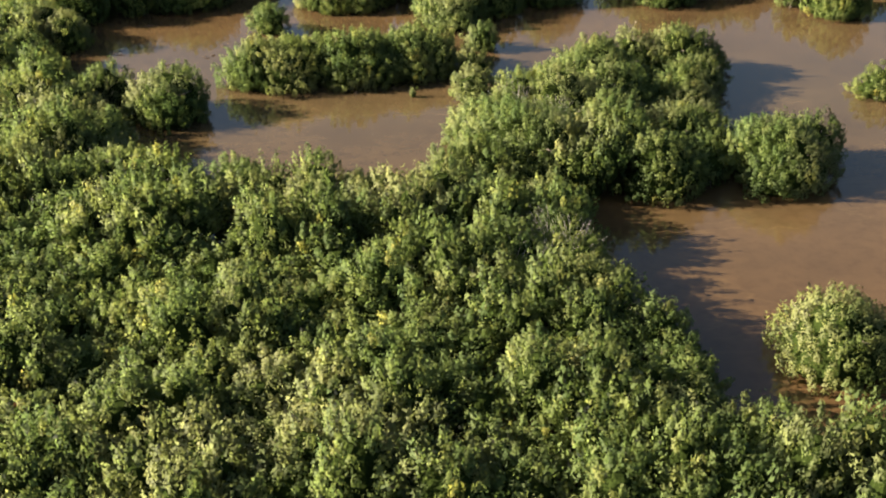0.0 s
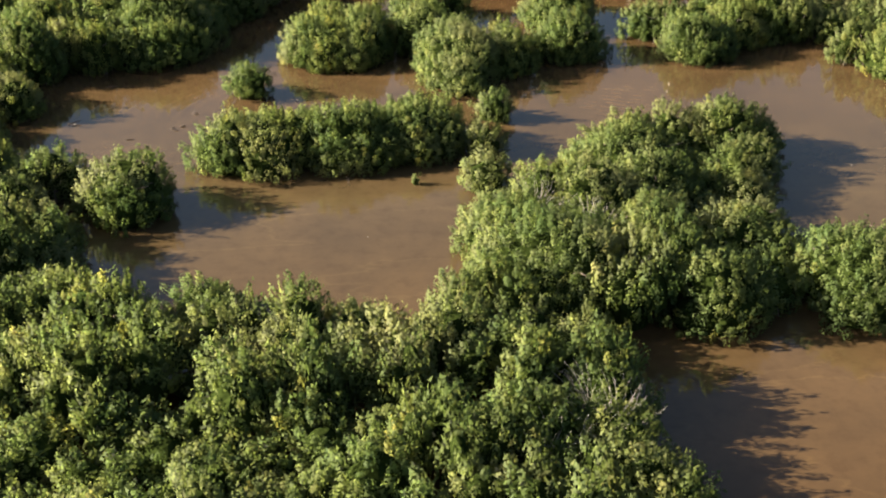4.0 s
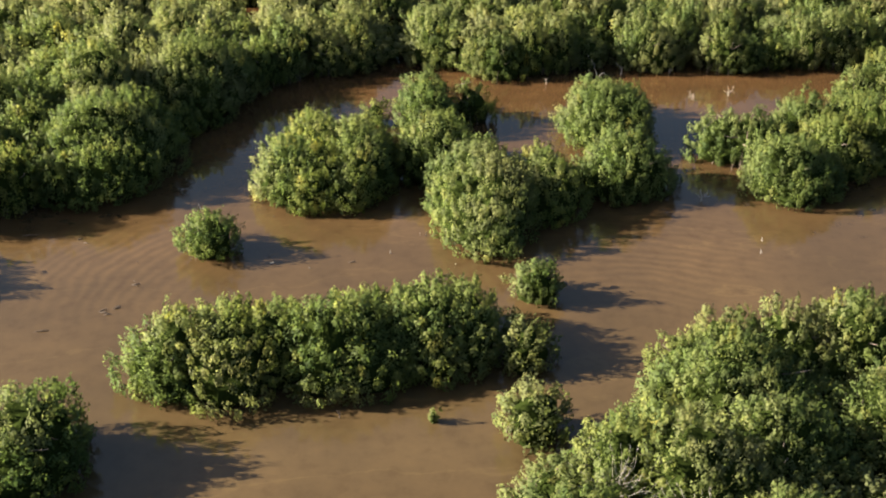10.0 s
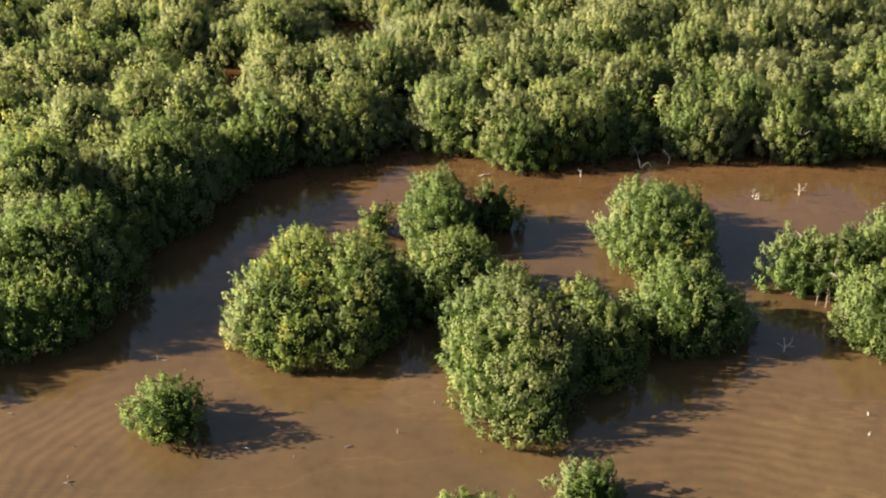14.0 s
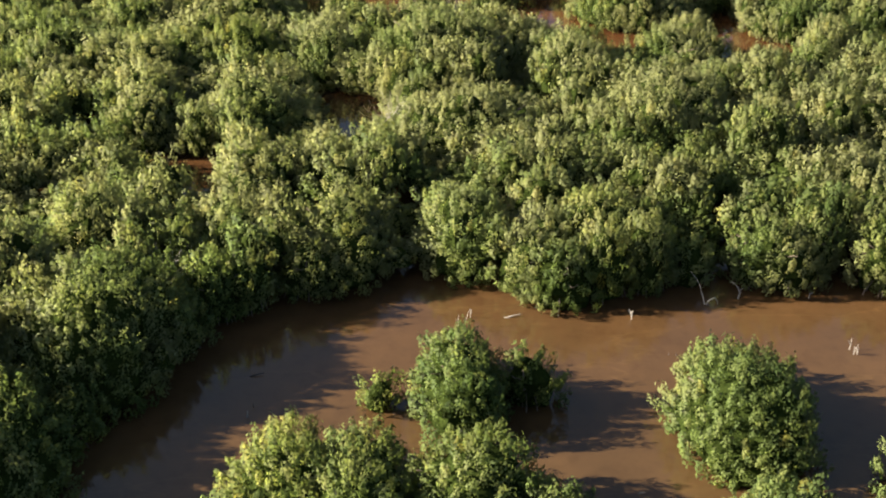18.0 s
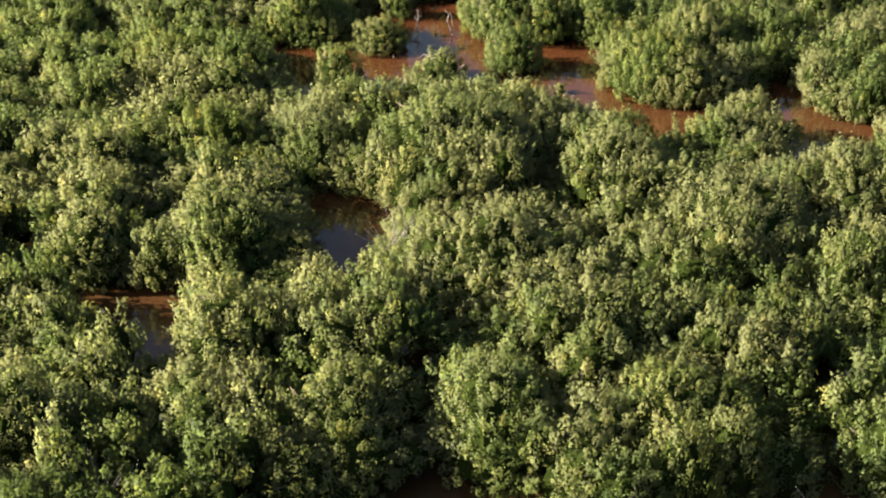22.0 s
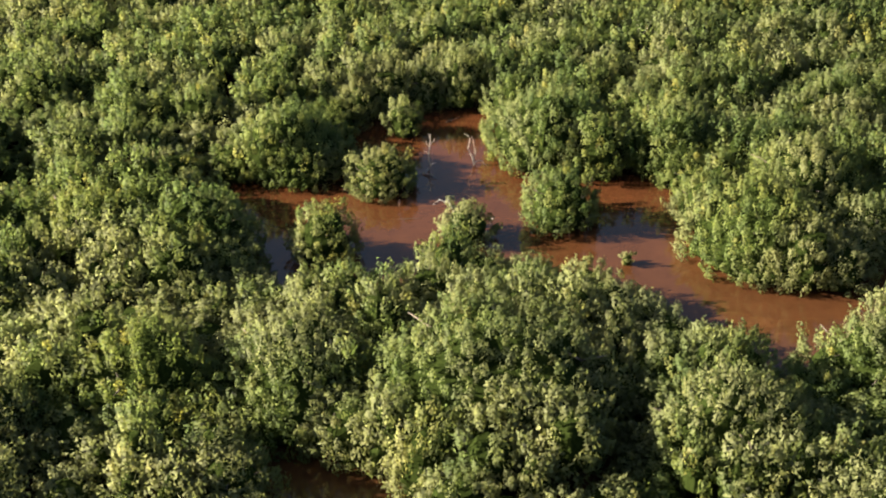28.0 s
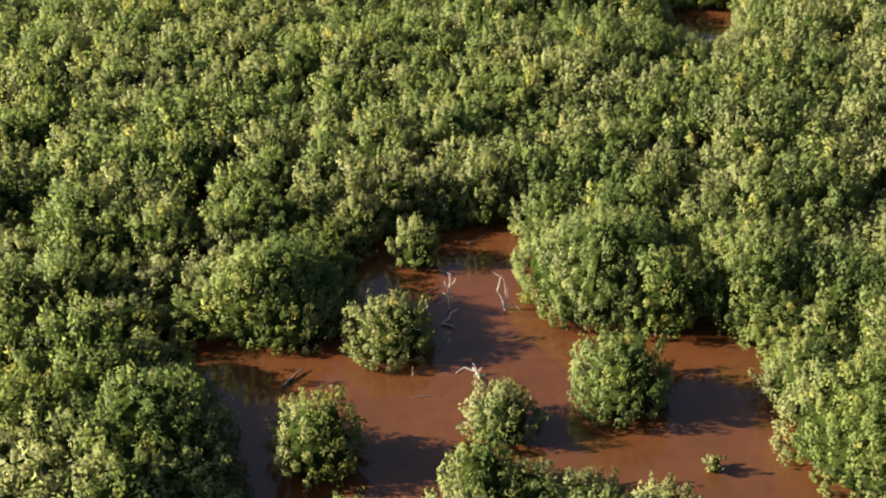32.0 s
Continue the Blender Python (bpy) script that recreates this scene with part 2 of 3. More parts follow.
def soup(name, co, kinds, tints, leans, mats):
    """One mesh of loose triangles, with each one's material and the tint of its shoot."""
    me = bpy.data.meshes.new(name)
    count = len(co) // 3
    me.vertices.add(3 * count)
    me.vertices.foreach_set("co", np.ascontiguousarray(co, dtype=np.float32).ravel())
    me.loops.add(3 * count)
    me.loops.foreach_set("vertex_index", np.arange(3 * count, dtype=np.int32))
    me.polygons.add(count)
    me.polygons.foreach_set("loop_start", np.arange(0, 3 * count, 3, dtype=np.int32))
    me.polygons.foreach_set("loop_total", np.full(count, 3, dtype=np.int32))
    for mat in mats:
        me.materials.append(mat)
    me.polygons.foreach_set("material_index", kinds)
    me.attributes.new("tint", "FLOAT", "FACE").data.foreach_set("value", np.ascontiguousarray(tints, dtype=np.float32))
    me.attributes.new("lean", "FLOAT_VECTOR", "FACE").data.foreach_set("vector", np.ascontiguousarray(leans, dtype=np.float32).ravel())
    me.update(calc_edges=True)
    return me


def unit(a):
    return a / np.maximum(np.linalg.norm(a, axis=-1, keepdims=True), 1e-6)


def shoots(at, out, dice, leaves, wide, tall, size):
    """Upright leafy shoots at the points: each a loose plume of small leaves with their tips up. One row of triangles a shoot."""
    n = len(at)
    axis = unit(out * 0.5 + np.array([0, 0, 0.85]) + dice.normal(0, 0.16, (n, 3)))
    grown = dice.uniform(0.72, 1.28, (n, 1))
    slim = dice.uniform(0.85, 1.15, (n, 1))
    middle = at + axis * (dice.uniform(-0.3, 0.14, (n, 1)) + np.where(dice.random((n, 1)) < 0.13, dice.uniform(0.12, 0.38, (n, 1)), 0.0))
    one = unit(np.cross(axis, dice.normal(0, 1, (n, 3))))
    two = np.cross(axis, one)
    rim, high = (wide * grown * slim)[:, None], (tall * grown / slim)[:, None]
    # leaves spiral up the plume
    k = np.arange(leaves)
    lift = (-0.6 + 1.58 * (k + 0.5) / leaves)[None, :] + dice.uniform(-0.05, 0.05, (n, leaves))
    lift = np.clip(lift, -0.75, 0.98)[..., None]
    turn = (k * 2.39996)[None, :] + dice.uniform(0, 6.28, (n, 1)) + dice.uniform(-0.3, 0.3, (n, leaves))
    ring = np.cos(turn)[..., None] * one[:, None] + np.sin(turn)[..., None] * two[:, None]
    flat = np.sqrt(1 - lift**2)
    where = middle[:, None] + (ring * flat * rim + axis[:, None] * lift * high) * dice.uniform(0.5, 1.15, (n, leaves, 1))
    plume = unit(ring * flat / rim + axis[:, None] * lift / high)
    face = unit(plume * 0.7 + np.array([0, 0, 0.35]) + dice.normal(0, 0.38, (n, leaves, 3)))
    up = axis[:, None] + dice.normal(0, 0.45, (n, leaves, 3))
    way = unit(unit(up - face * (up * face).sum(-1, keepdims=True)) + face * 0.25)
    side = unit(np.cross(way, face))
    long = size * dice.uniform(0.75, 1.25, (n, leaves, 1))
    co = np.stack([where - way * long * 0.4 - side * long * 0.36, where - way * long * 0.4 + side * long * 0.36, where + way * long * 0.7], 2)
    return co, dice.beta(1.5, 1.8, n), unit(plume * 0.42 + out[:, None] * 0.7 + face * 0.2)


def crown_soup(r, deep, h, low, rng, spacing, leaves, size, skirt=0.0):
    """A crown of upright leafy shoots over a lumpy dome, and the dark shell inside that stands for its shade."""
    seed = rng.uniform(0, 500)
    wide = (r + deep) / 2
    fine = [(wide * math.cos(q / 80 * math.pi) ** 1.18, (h - low) * math.sin(q / 80 * math.pi) ** 1.12) for q in range(40)] + [(0.0, h - low)]
    run = np.concatenate([[0.0], np.cumsum([math.dist(p, q) for p, q in zip(fine, fine[1:])])])
    rows = max(3, int(run[-1] / (spacing * 0.88)))
    at, out = [], []
    for row in range(rows):
        v = float(np.interp((row + 0.3) / rows * run[-1], run, np.linspace(0, 1, 41)))
        if v < skirt:
            continue
        around = max(1, int(math.pi * (r + deep) * math.cos(v * math.pi / 2) ** 1.18 / spacing))
        for k in range(around):
            u = 2 * math.pi * (k + rng.uniform(-0.4, 0.4)) / around + row * 2.4
            p, n = dome(u, min(0.99, max(0.0, v + rng.uniform(-0.45, 0.45) / rows)), r, deep, h, low, seed)
            p.z = max(p.z, 0.3)
            at.append(p)
            out.append(n)
    leafy, tints, leans = shoots(np.array(at), np.array(out), np.random.default_rng(int(seed * 1000)), leaves, spacing * 0.42, spacing * 0.95, size)
    # a closed shell added inside to block daylight, painted near-black as shade between shoots
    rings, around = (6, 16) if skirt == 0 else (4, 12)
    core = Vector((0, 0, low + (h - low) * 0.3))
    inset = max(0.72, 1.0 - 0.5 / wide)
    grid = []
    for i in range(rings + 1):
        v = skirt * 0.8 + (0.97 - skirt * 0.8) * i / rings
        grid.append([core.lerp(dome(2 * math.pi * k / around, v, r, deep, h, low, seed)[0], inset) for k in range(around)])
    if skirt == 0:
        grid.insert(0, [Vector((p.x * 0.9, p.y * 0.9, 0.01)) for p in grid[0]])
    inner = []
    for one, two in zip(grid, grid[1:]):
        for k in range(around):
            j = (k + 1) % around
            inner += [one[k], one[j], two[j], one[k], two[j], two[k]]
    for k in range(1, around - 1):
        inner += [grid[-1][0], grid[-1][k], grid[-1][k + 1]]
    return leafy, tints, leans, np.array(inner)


def joined(leafy, tints, leans, inner):
    """The triangles, materials, tints and leans of one crown."""
    leaves, inside = leafy.shape[0] * leafy.shape[1], len(inner) // 3
    kinds = np.concatenate([np.zeros(leaves, np.int32), np.ones(inside, np.int32)])
    return np.concatenate([leafy.reshape(-1, 3), inner]), kinds, np.concatenate([np.repeat(tints, leafy.shape[1]), np.zeros(inside)]), np.concatenate([leans.reshape(-1, 3), np.tile((0.0, 0.0, 1.0), (inside, 1))])


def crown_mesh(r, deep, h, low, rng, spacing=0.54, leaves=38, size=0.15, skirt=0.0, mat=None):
    return soup("crown", *joined(*crown_soup(r, deep, h, low, rng, spacing, leaves, size, skirt)), (mat or LEAF, SHADE_CORE))


def wood_mesh(r, h, rng):
    verts, faces = [], []
    stems = 3 if r > 1.4 else 2
    for s in range(stems):
        w = 2 * math.pi * (s + rng.uniform(0, 0.5)) / stems
        foot = Vector((math.cos(w) * r * 0.12, math.sin(w) * r * 0.12, -0.4))
        top = Vector((math.cos(w) * r * 0.4, math.sin(w) * r * 0.4, h * 0.72))
        line = bent(foot, top, rng, 0.08 * r)
        thick = 0.035 + 0.025 * r
        tube(verts, faces, line, [thick * f for f in (1.0, 0.85, 0.7, 0.5, 0.25)])
        for k in (1, 2, 3):
            g = w + rng.uniform(-1.3, 1.3)
            tip = line[k] + Vector((math.cos(g) * r * 0.5, math.sin(g) * r * 0.5, h * 0.2))
            tube(verts, faces, bent(line[k], tip, rng, 0.04 * r, 3), [thick * f for f in (0.5, 0.4, 0.3, 0.12)], 5)
    for k in range(int(6 + 5 * r)):
        w = rng.uniform(0, 2 * math.pi)
        far = r * rng.uniform(0.45, 0.95)
        foot = Vector((math.cos(w) * far, math.sin(w) * far, -0.4))
        knee = Vector((math.cos(w) * far * 0.85, math.sin(w) * far * 0.85, 0.3))
        high = Vector((math.cos(w) * far * 0.3, math.sin(w) * far * 0.3, rng.uniform(0.7, 1.1) * min(1.0, h * 0.45)))
        tube(verts, faces, [foot, knee, knee.lerp(high, 0.5) + Vector((0, 0, 0.12)), high], [0.022, 0.024, 0.028, 0.03], 5)
    return mesh_from("trunk", verts, faces, BARK, True)


def mangrove(r, h, low, seed, deep=0.0):
    rng = random.Random(seed)
    tree = new("mangrove_tree")
    part("trunk", wood_mesh(r, h, rng), tree, "grey-brown forked trunk on thin arching prop roots")
    part("crown", crown_mesh(r, deep or r, h, low, rng), tree)
    return tree


STOCK = {}
for r, h, kinds in ((0.7, 1.5, 1), (1.3, 2.1, 4), (1.7, 2.9, 5), (2.1, 3.1, 4)):
    STOCK[r] = [(mangrove(r, h, {0.7: 0.3, 1.3: 0.45, 1.7: 0.36, 2.1: 0.26}[r], 17 * k + int(100 * r)), h) for k in range(kinds)]
used = set()
planter = random.Random(5)
LABELS = {
    "isle": "green mangrove bush of an island in brown water",
    "lone": "small rounded green mangrove bush alone in shallow water",
    "shore": "leafy green mangrove tree at the water's edge",
    "forest": "broad domed green mangrove tree in the closed forest",
    }
GROUPS = {"isle": "island mangroves", "lone": "lone bushes", "shore": "shore mangroves", "forest": "forest mangroves"}


def plant(x, y, r, h, where, turn=None):
    best = min(STOCK, key=lambda q: abs(q - r))
    tree, height = planter.choice(STOCK[best])
    turn = planter.uniform(0, 360) if turn is None else turn
    m = pose(x, y, 0, planter.uniform(-3, 3), planter.uniform(-3, 3), turn) @ Matrix.Diagonal((r / best, r / best, h / height, 1))
    if tree.name not in used:
        used.add(tree.name)
        tree.matrix_basis = m
        made = tree
    else:
        made = copy_thing(tree, pose(0, 0, 0))
        made.matrix_basis = m
    return tagged(made, LABELS[where], "tree" if where != "lone" else "bush", GROUPS[where])


# islands: x, y, half width, half depth, height of each lobe
ISLES = [
    [(-8.4, 102.2, 2.1, 2.7, 3.1), (-6.8, 104.2, 2.6, 5.6, 3.1), (-4.4, 103.8, 2.2, 5.3, 3.1), (0.1, 105.1, 2.6, 2.9, 3.1), (-0.1, 112.0, 2.0, 3.4, 3.1), (2.7, 112.7, 1.5, 0.9, 2.6)],
    [(2.8, 99.3, 3.0, 6.5, 3.1), (6.4, 100.3, 2.2, 3.7, 2.6), (11.3, 101.8, 2.9, 2.9, 3.1), (11.4, 110.1, 3.1, 4.5, 3.1)],
    [(19.3, 106.1, 3.3, 2.0, 3.0), (20.8, 101.2, 2.9, 2.8, 3.1), (24.2, 104.3, 2.6, 2.9, 3.1), (26.9, 106.5, 2.9, 3.7, 3.1), (23.5, 107.7, 2.4, 2.3, 3.1)],
    [(-11.9, 83.1, 2.1, 2.6, 2.9), (-9.6, 83.5, 2.5, 3.2, 3.1), (-7.3, 84.2, 2.0, 2.7, 2.8), (-5.2, 83.5, 2.1, 3.0, 3.1), (-3.4, 84.1, 2.1, 3.4, 3.1), (-1.7, 84.9, 1.8, 3.0, 2.8), (-0.2, 85.1, 1.9, 3.4, 3.0), (1.2, 85.3, 1.6, 3.0, 2.6), (3.7, 83.7, 1.2, 1.5, 2.0)],
    [(-16.8, 76.8, 2.8, 3.0, 3.1), (-21.3, 78.9, 1.8, 1.2, 3.1)],
    [(20.8, 65.3, 3.0, 4.1, 3.1), (23.5, 67.3, 1.9, 1.2, 3.1)],
    [(18.4, 45.3, 2.8, 3.2, 3.1)],
    [(31.9, 99.1, 1.8, 1.1, 3.1), (34.1, 96.8, 2.4, 3.2, 3.1)],
]
def lobed(x, y, r, deep, h, where):
    """A broad mangrove of its own shape."""
    tree = mangrove(r, h, 0.22, int(131 * x + 17 * y) % 9973, deep)
    tree.location = (x, y, 0)
    return tagged(tree, LABELS[where], "tree", GROUPS[where])


for isle in ISLES:
    for x, y, r, deep, h in isle:
        lobed(x, y, r, deep, h, "isle")

# a few yellowing trees that stand out in the islands: x, y, radius, height
for k, (x, y, r, h) in enumerate([(-11.6, 84.3, 0.8, 2.9), (-3.9, 82.7, 0.45, 2.6), (8.6, 65.7, 0.6, 3.3)]):
    rng = random.Random(70 + k)
    tree = tagged(new("mangrove_tree"), "mangrove with yellowing leaves among greener crowns", "tree", GROUPS["isle"])
    part("trunk", wood_mesh(r, h, rng), tree, "grey-brown forked trunk on thin arching prop roots")
    part("crown", crown_mesh(r, r, h, 0.9, rng, mat=YELLOWING), tree, "yellow-green leaves")
    tree.location = (x, y, 0)
for x, y, r, h in [(-12.0, 95.0, 1.6, 2.2), (4.9, 89.5, 1.3, 2.0), (-3.5, 112.4, 0.7, 1.5), (3.6, 78.5, 1.5, 2.2), (31.4, 77.8, 1.7, 1.9),
                   (-3.9, 173.7, 2.1, 2.3), (5.7, 168.8, 2.1, 3.1), (-2.3, 181.3, 1.2, 2.2), (-6.8, 165.5, 1.7, 2.9), (0.5, 167.2, 1.5, 1.9)]:
    plant(x, y, r, h, "lone")

# the shores of the open water, in order round each lagoon
SOUTH_SHORE = [(20.3, 38.1), (16.6, 38.3), (14.7, 38.1), (13.4, 38.9), (12.6, 40.0), (12.2, 44.1), (11.6, 46.8), (9.5, 49.4), (9.1, 51.9), (9.0, 55.1), (8.6, 58.7), (8.7, 61.4), (6.7, 62.5), (9.3, 61.9), (12.2, 62.0), (14.3, 61.2), (16.3, 61.7), (17.1, 63.4), (17.5, 63.2), (18.1, 65.7), (19.3, 68.9), (19.4, 76.5), (21.8, 80.4), (22.2, 84.6), (20.2, 86.1), (18.7, 86.8), (16.5, 84.0), (15.0, 85.2), (13.2, 84.7), (11.8, 84.8), (9.8, 83.4), (9.4, 82.8), (6.6, 76.9), (5.1, 76.2), (3.4, 75.4), (1.7, 73.8), (1.5, 72.5), (2.5, 70.4), (2.1, 67.5), (1.9, 64.8)]
WEST_SHORE = [(-1.4, 62.2), (-3.0, 63.9), (-4.6, 62.9), (-7.3, 62.9), (-8.3, 61.7), (-8.6, 64.9), (-9.3, 66.0), (-10.9, 66.9), (-12.8, 66.5), (-13.1, 63.9), (-14.0, 64.4), (-15.3, 64.9), (-17.8, 69.6), (-18.4, 72.3), (-19.4, 74.5), (-21.0, 74.8), (-19.5, 78.2), (-22.4, 81.1), (-26.1, 81.9), (-25.1, 82.7), (-27.9, 90.2), (-25.3, 90.2), (-25.6, 92.6), (-29.8, 98.9), (-31.2, 101.0), (-27.3, 101.3), (-25.3, 99.4), (-23.3, 99.3)]
NORTH_SHORE = [(-19.9, 100.2), (-18.0, 102.7), (-16.0, 105.1), (-15.4, 108.5), (-13.8, 112.9), (-11.5, 113.7), (-11.4, 118.4), (-7.2, 120.6), (-2.1, 121.9), (-2.2, 122.8), (0.0, 122.6), (1.8, 122.0), (3.2, 120.1), (4.4, 119.6), (6.7, 119.8), (11.2, 121.1), (13.6, 122.1), (15.3, 120.8), (17.3, 120.9), (19.8, 122.6), (20.7, 120.8), (22.8, 120.4), (35.8, 121.5), (30.6, 115.9), (25.7, 113.0), (28.5, 103.0), (33.1, 102.5), (44.0, 101.0), (44.0, 40.5)]
LAGOON_NORTH = [(-13.3, 174.3), (-11.2, 173.7), (-8.6, 173.0), (-6.1, 172.9), (-5.1, 173.5), (-5.8, 176.0), (-6.0, 178.3), (-5.1, 182.2), (-3.4, 183.6), (-1.0, 184.4), (0.9, 184.6), (2.8, 184.2), (3.1, 181.8), (3.2, 179.6), (4.2, 176.1), (4.5, 174.0), (5.1, 173.2), (8.7, 173.1), (11.7, 172.9), (12.0, 172.0), (12.6, 170.7), (11.7, 168.5), (11.3, 167.3), (11.3, 165.3), (12.5, 164.3), (13.0, 162.6), (16.7, 160.0), (19.0, 160.3), (21.8, 163.3), (24.7, 165.6), (23.7, 160.6)]
LAGOON_SOUTH = [(24.2, 159.5), (26.0, 158.3), (28.2, 156.8), (24.6, 148.8), (22.5, 149.9), (20.9, 151.0), (21.7, 155.2), (19.8, 157.7), (15.1, 155.1), (14.3, 153.4), (12.3, 153.0), (10.5, 156.0), (8.2, 160.6), (3.8, 163.0), (1.9, 163.6), (1.4, 163.8), (-1.0, 163.9), (-2.4, 163.0), (-1.2, 163.8), (-2.5, 162.8), (-2.7, 160.9), (-3.9, 159.8), (-4.8, 161.3), (-8.1, 161.0), (-9.3, 161.4), (-9.8, 165.4), (-11.3, 169.7)]
POOL_WEST = [(-18.7, 137.3), (-17.4, 138.0), (-15.8, 138.2), (-13.3, 138.0), (-12.9, 136.7), (-13.3, 133.9), (-12.5, 131.3), (-13.9, 131.3), (-15.4, 133.3), (-17.4, 134.8)]
POOL_MIDDLE = [(-8.8, 149.2), (-8.3, 148.8), (-4.9, 148.2), (-3.2, 146.2), (-2.6, 143.5), (-4.6, 139.1), (-5.6, 136.9), (-6.8, 138.7), (-7.3, 144.2)]
GAP_NORTH = [(18.9, 220.1), (24.2, 219.7), (21.9, 210.4), (18.8, 208.0), (17.1, 210.8)]
WATERS = [SOUTH_SHORE + WEST_SHORE + NORTH_SHORE, LAGOON_NORTH + LAGOON_SOUTH, POOL_WEST, POOL_MIDDLE, GAP_NORTH]


def wet(x, y):
    for shore in WATERS:
        inside, j = False, len(shore) - 1
        for i in range(len(shore)):
            (xi, yi), (xj, yj) = shore[i], shore[j]
            if (yi > y) != (yj > y) and x < (xj - xi) * (y - yi) / (yj - yi) + xi:
                inside = not inside
            j = i
        if inside:
            return True
    return False


EDGES = np.array([(*s[i - 1], *s[i]) for s in WATERS for i in range(len(s))])


def to_shore(x, y):
    ax, ay, bx, by = EDGES.T
    dx, dy = bx - ax, by - ay
    f = np.clip(((x - ax) * dx + (y - ay) * dy) / np.maximum(dx * dx + dy * dy, 1e-6), 0, 1)
    return float(np.hypot(ax + f * dx - x, ay + f * dy - y).min())


def in_reach(x, y):
    """The tract of forest along the flight, wider ahead where the view opens."""
    return 31 < y < 231 and -min(42, 23 + 0.3 * (y - 34)) < x < min(41, 19.5 + 0.3 * (y - 34))


stand = []


def occupy(x, y, r, deep):
    for k in (-1, 0, 1):
        stand.append((x, y + k * max(0.0, deep - r), r))


for isle in ISLES:
    for x, y, r, deep, h in isle:
        occupy(x, y, r, deep)



# dark clefts and wet gaps that part the canopy
CLEFTS = [
    [(-28.1, 201.3), (-24.5, 206.0), (-19.9, 207.8), (-11.6, 211.1)],
    [(-13.6, 173.8), (-13.5, 179.3), (-13.2, 185.9), (-11.8, 190.0)],
    [(-33.3, 221.3), (-25.1, 219.2)],
    [(-16.9, 144.6), (-15.3, 138.8)],
    [(4.4, 146.3), (6.9, 144.2)],
    [(-25.0, 168.3), (-24.8, 177.8)],
    [(-18.9, 175.2), (-13.5, 176.7)],
    [(-2.1, 130.0), (-2.0, 128.1), (-2.2, 120.8)],
    [(14.5, 127.5), (12.1, 120.9)],
    [(-24.6, 171.6), (-19.4, 173.0), (-12.5, 173.3)],
    [(-13.9, 182.9), (-13.1, 189.8)],
    [(-13.2, 54.8), (-10.6, 55.6), (-9.1, 59.4)],
    [(-9.5, 150.9), (-6.6, 151.5)],
    [(6.2, 150.7), (5.1, 145.9)],
    [(-22.1, 136.8), (-17.8, 139.7), (-16.9, 146.6)],
]
CUTS = np.array([(*line[i - 1], *line[i]) for line in CLEFTS for i in range(1, len(line))])


def to_cleft(x, y):
    ax, ay, bx, by = CUTS.T
    dx, dy = bx - ax, by - ay
    f = np.clip(((x - ax) * dx + (y - ay) * dy) / (dx * dx + dy * dy), 0, 1)
    return float(np.hypot(ax + f * dx - x, ay + f * dy - y).min())


def room(x, y, r, closeness):
    s = np.array(stand)
    return bool((np.hypot(s[:, 0] - x, s[:, 1] - y) > closeness * (s[:, 2] + r)).all())


# the canopy swells into domes with dark clefts between them: x, y, reach
DOMES = [
    (2.3, 155.5, 4.8), (-7.2, 152.4, 3.5), (-16.6, 154.3, 4.0), (-18.0, 143.9, 3.5), (9.9, 145.2, 4.5), (1.7, 138.5, 4.5), (12.6, 138.0, 4.5), (-5.0, 133.0, 4.0), (5.4, 131.8, 4.5), (12.5, 130.0, 4.0), (-10.8, 131.9, 3.0), (-16.2, 131.4, 3.5),
]
for _ in range(3000):
    x, y, reach = planter.uniform(-44, 45), planter.uniform(28, 234), planter.uniform(2.8, 4.6)
    if all(math.hypot(x - p, y - q) > 0.78 * (reach + s) for p, q, s in DOMES):
        DOMES.append((x, y, reach))
SWELL = np.array(DOMES)


def canopy(x, y):
    far = np.hypot(SWELL[:, 0] - x, SWELL[:, 1] - y) / SWELL[:, 2]
    lift = float(np.sqrt(np.maximum(0.0, 1.0 - far * far)).max())
    top = 3.85 - 0.5 * max(0.0, min(1.0, (y - 135) / 30))
    open_side = next((d for d in (1.0, 2.0, 3.0, 4.0) if wet(x + d, y)), 5.0)
    rise = 0.76 + 0.05 * open_side if y < 62 else 0.5 + 0.06 * open_side if x > 13 and y < 82 else 0.62 + 0.076 * open_side     # the canopy slopes down to its eastern shores
    cleft = 2.0 if 66 < y < 186 else 2.5
    return (cleft + (top - cleft) * lift) * rise


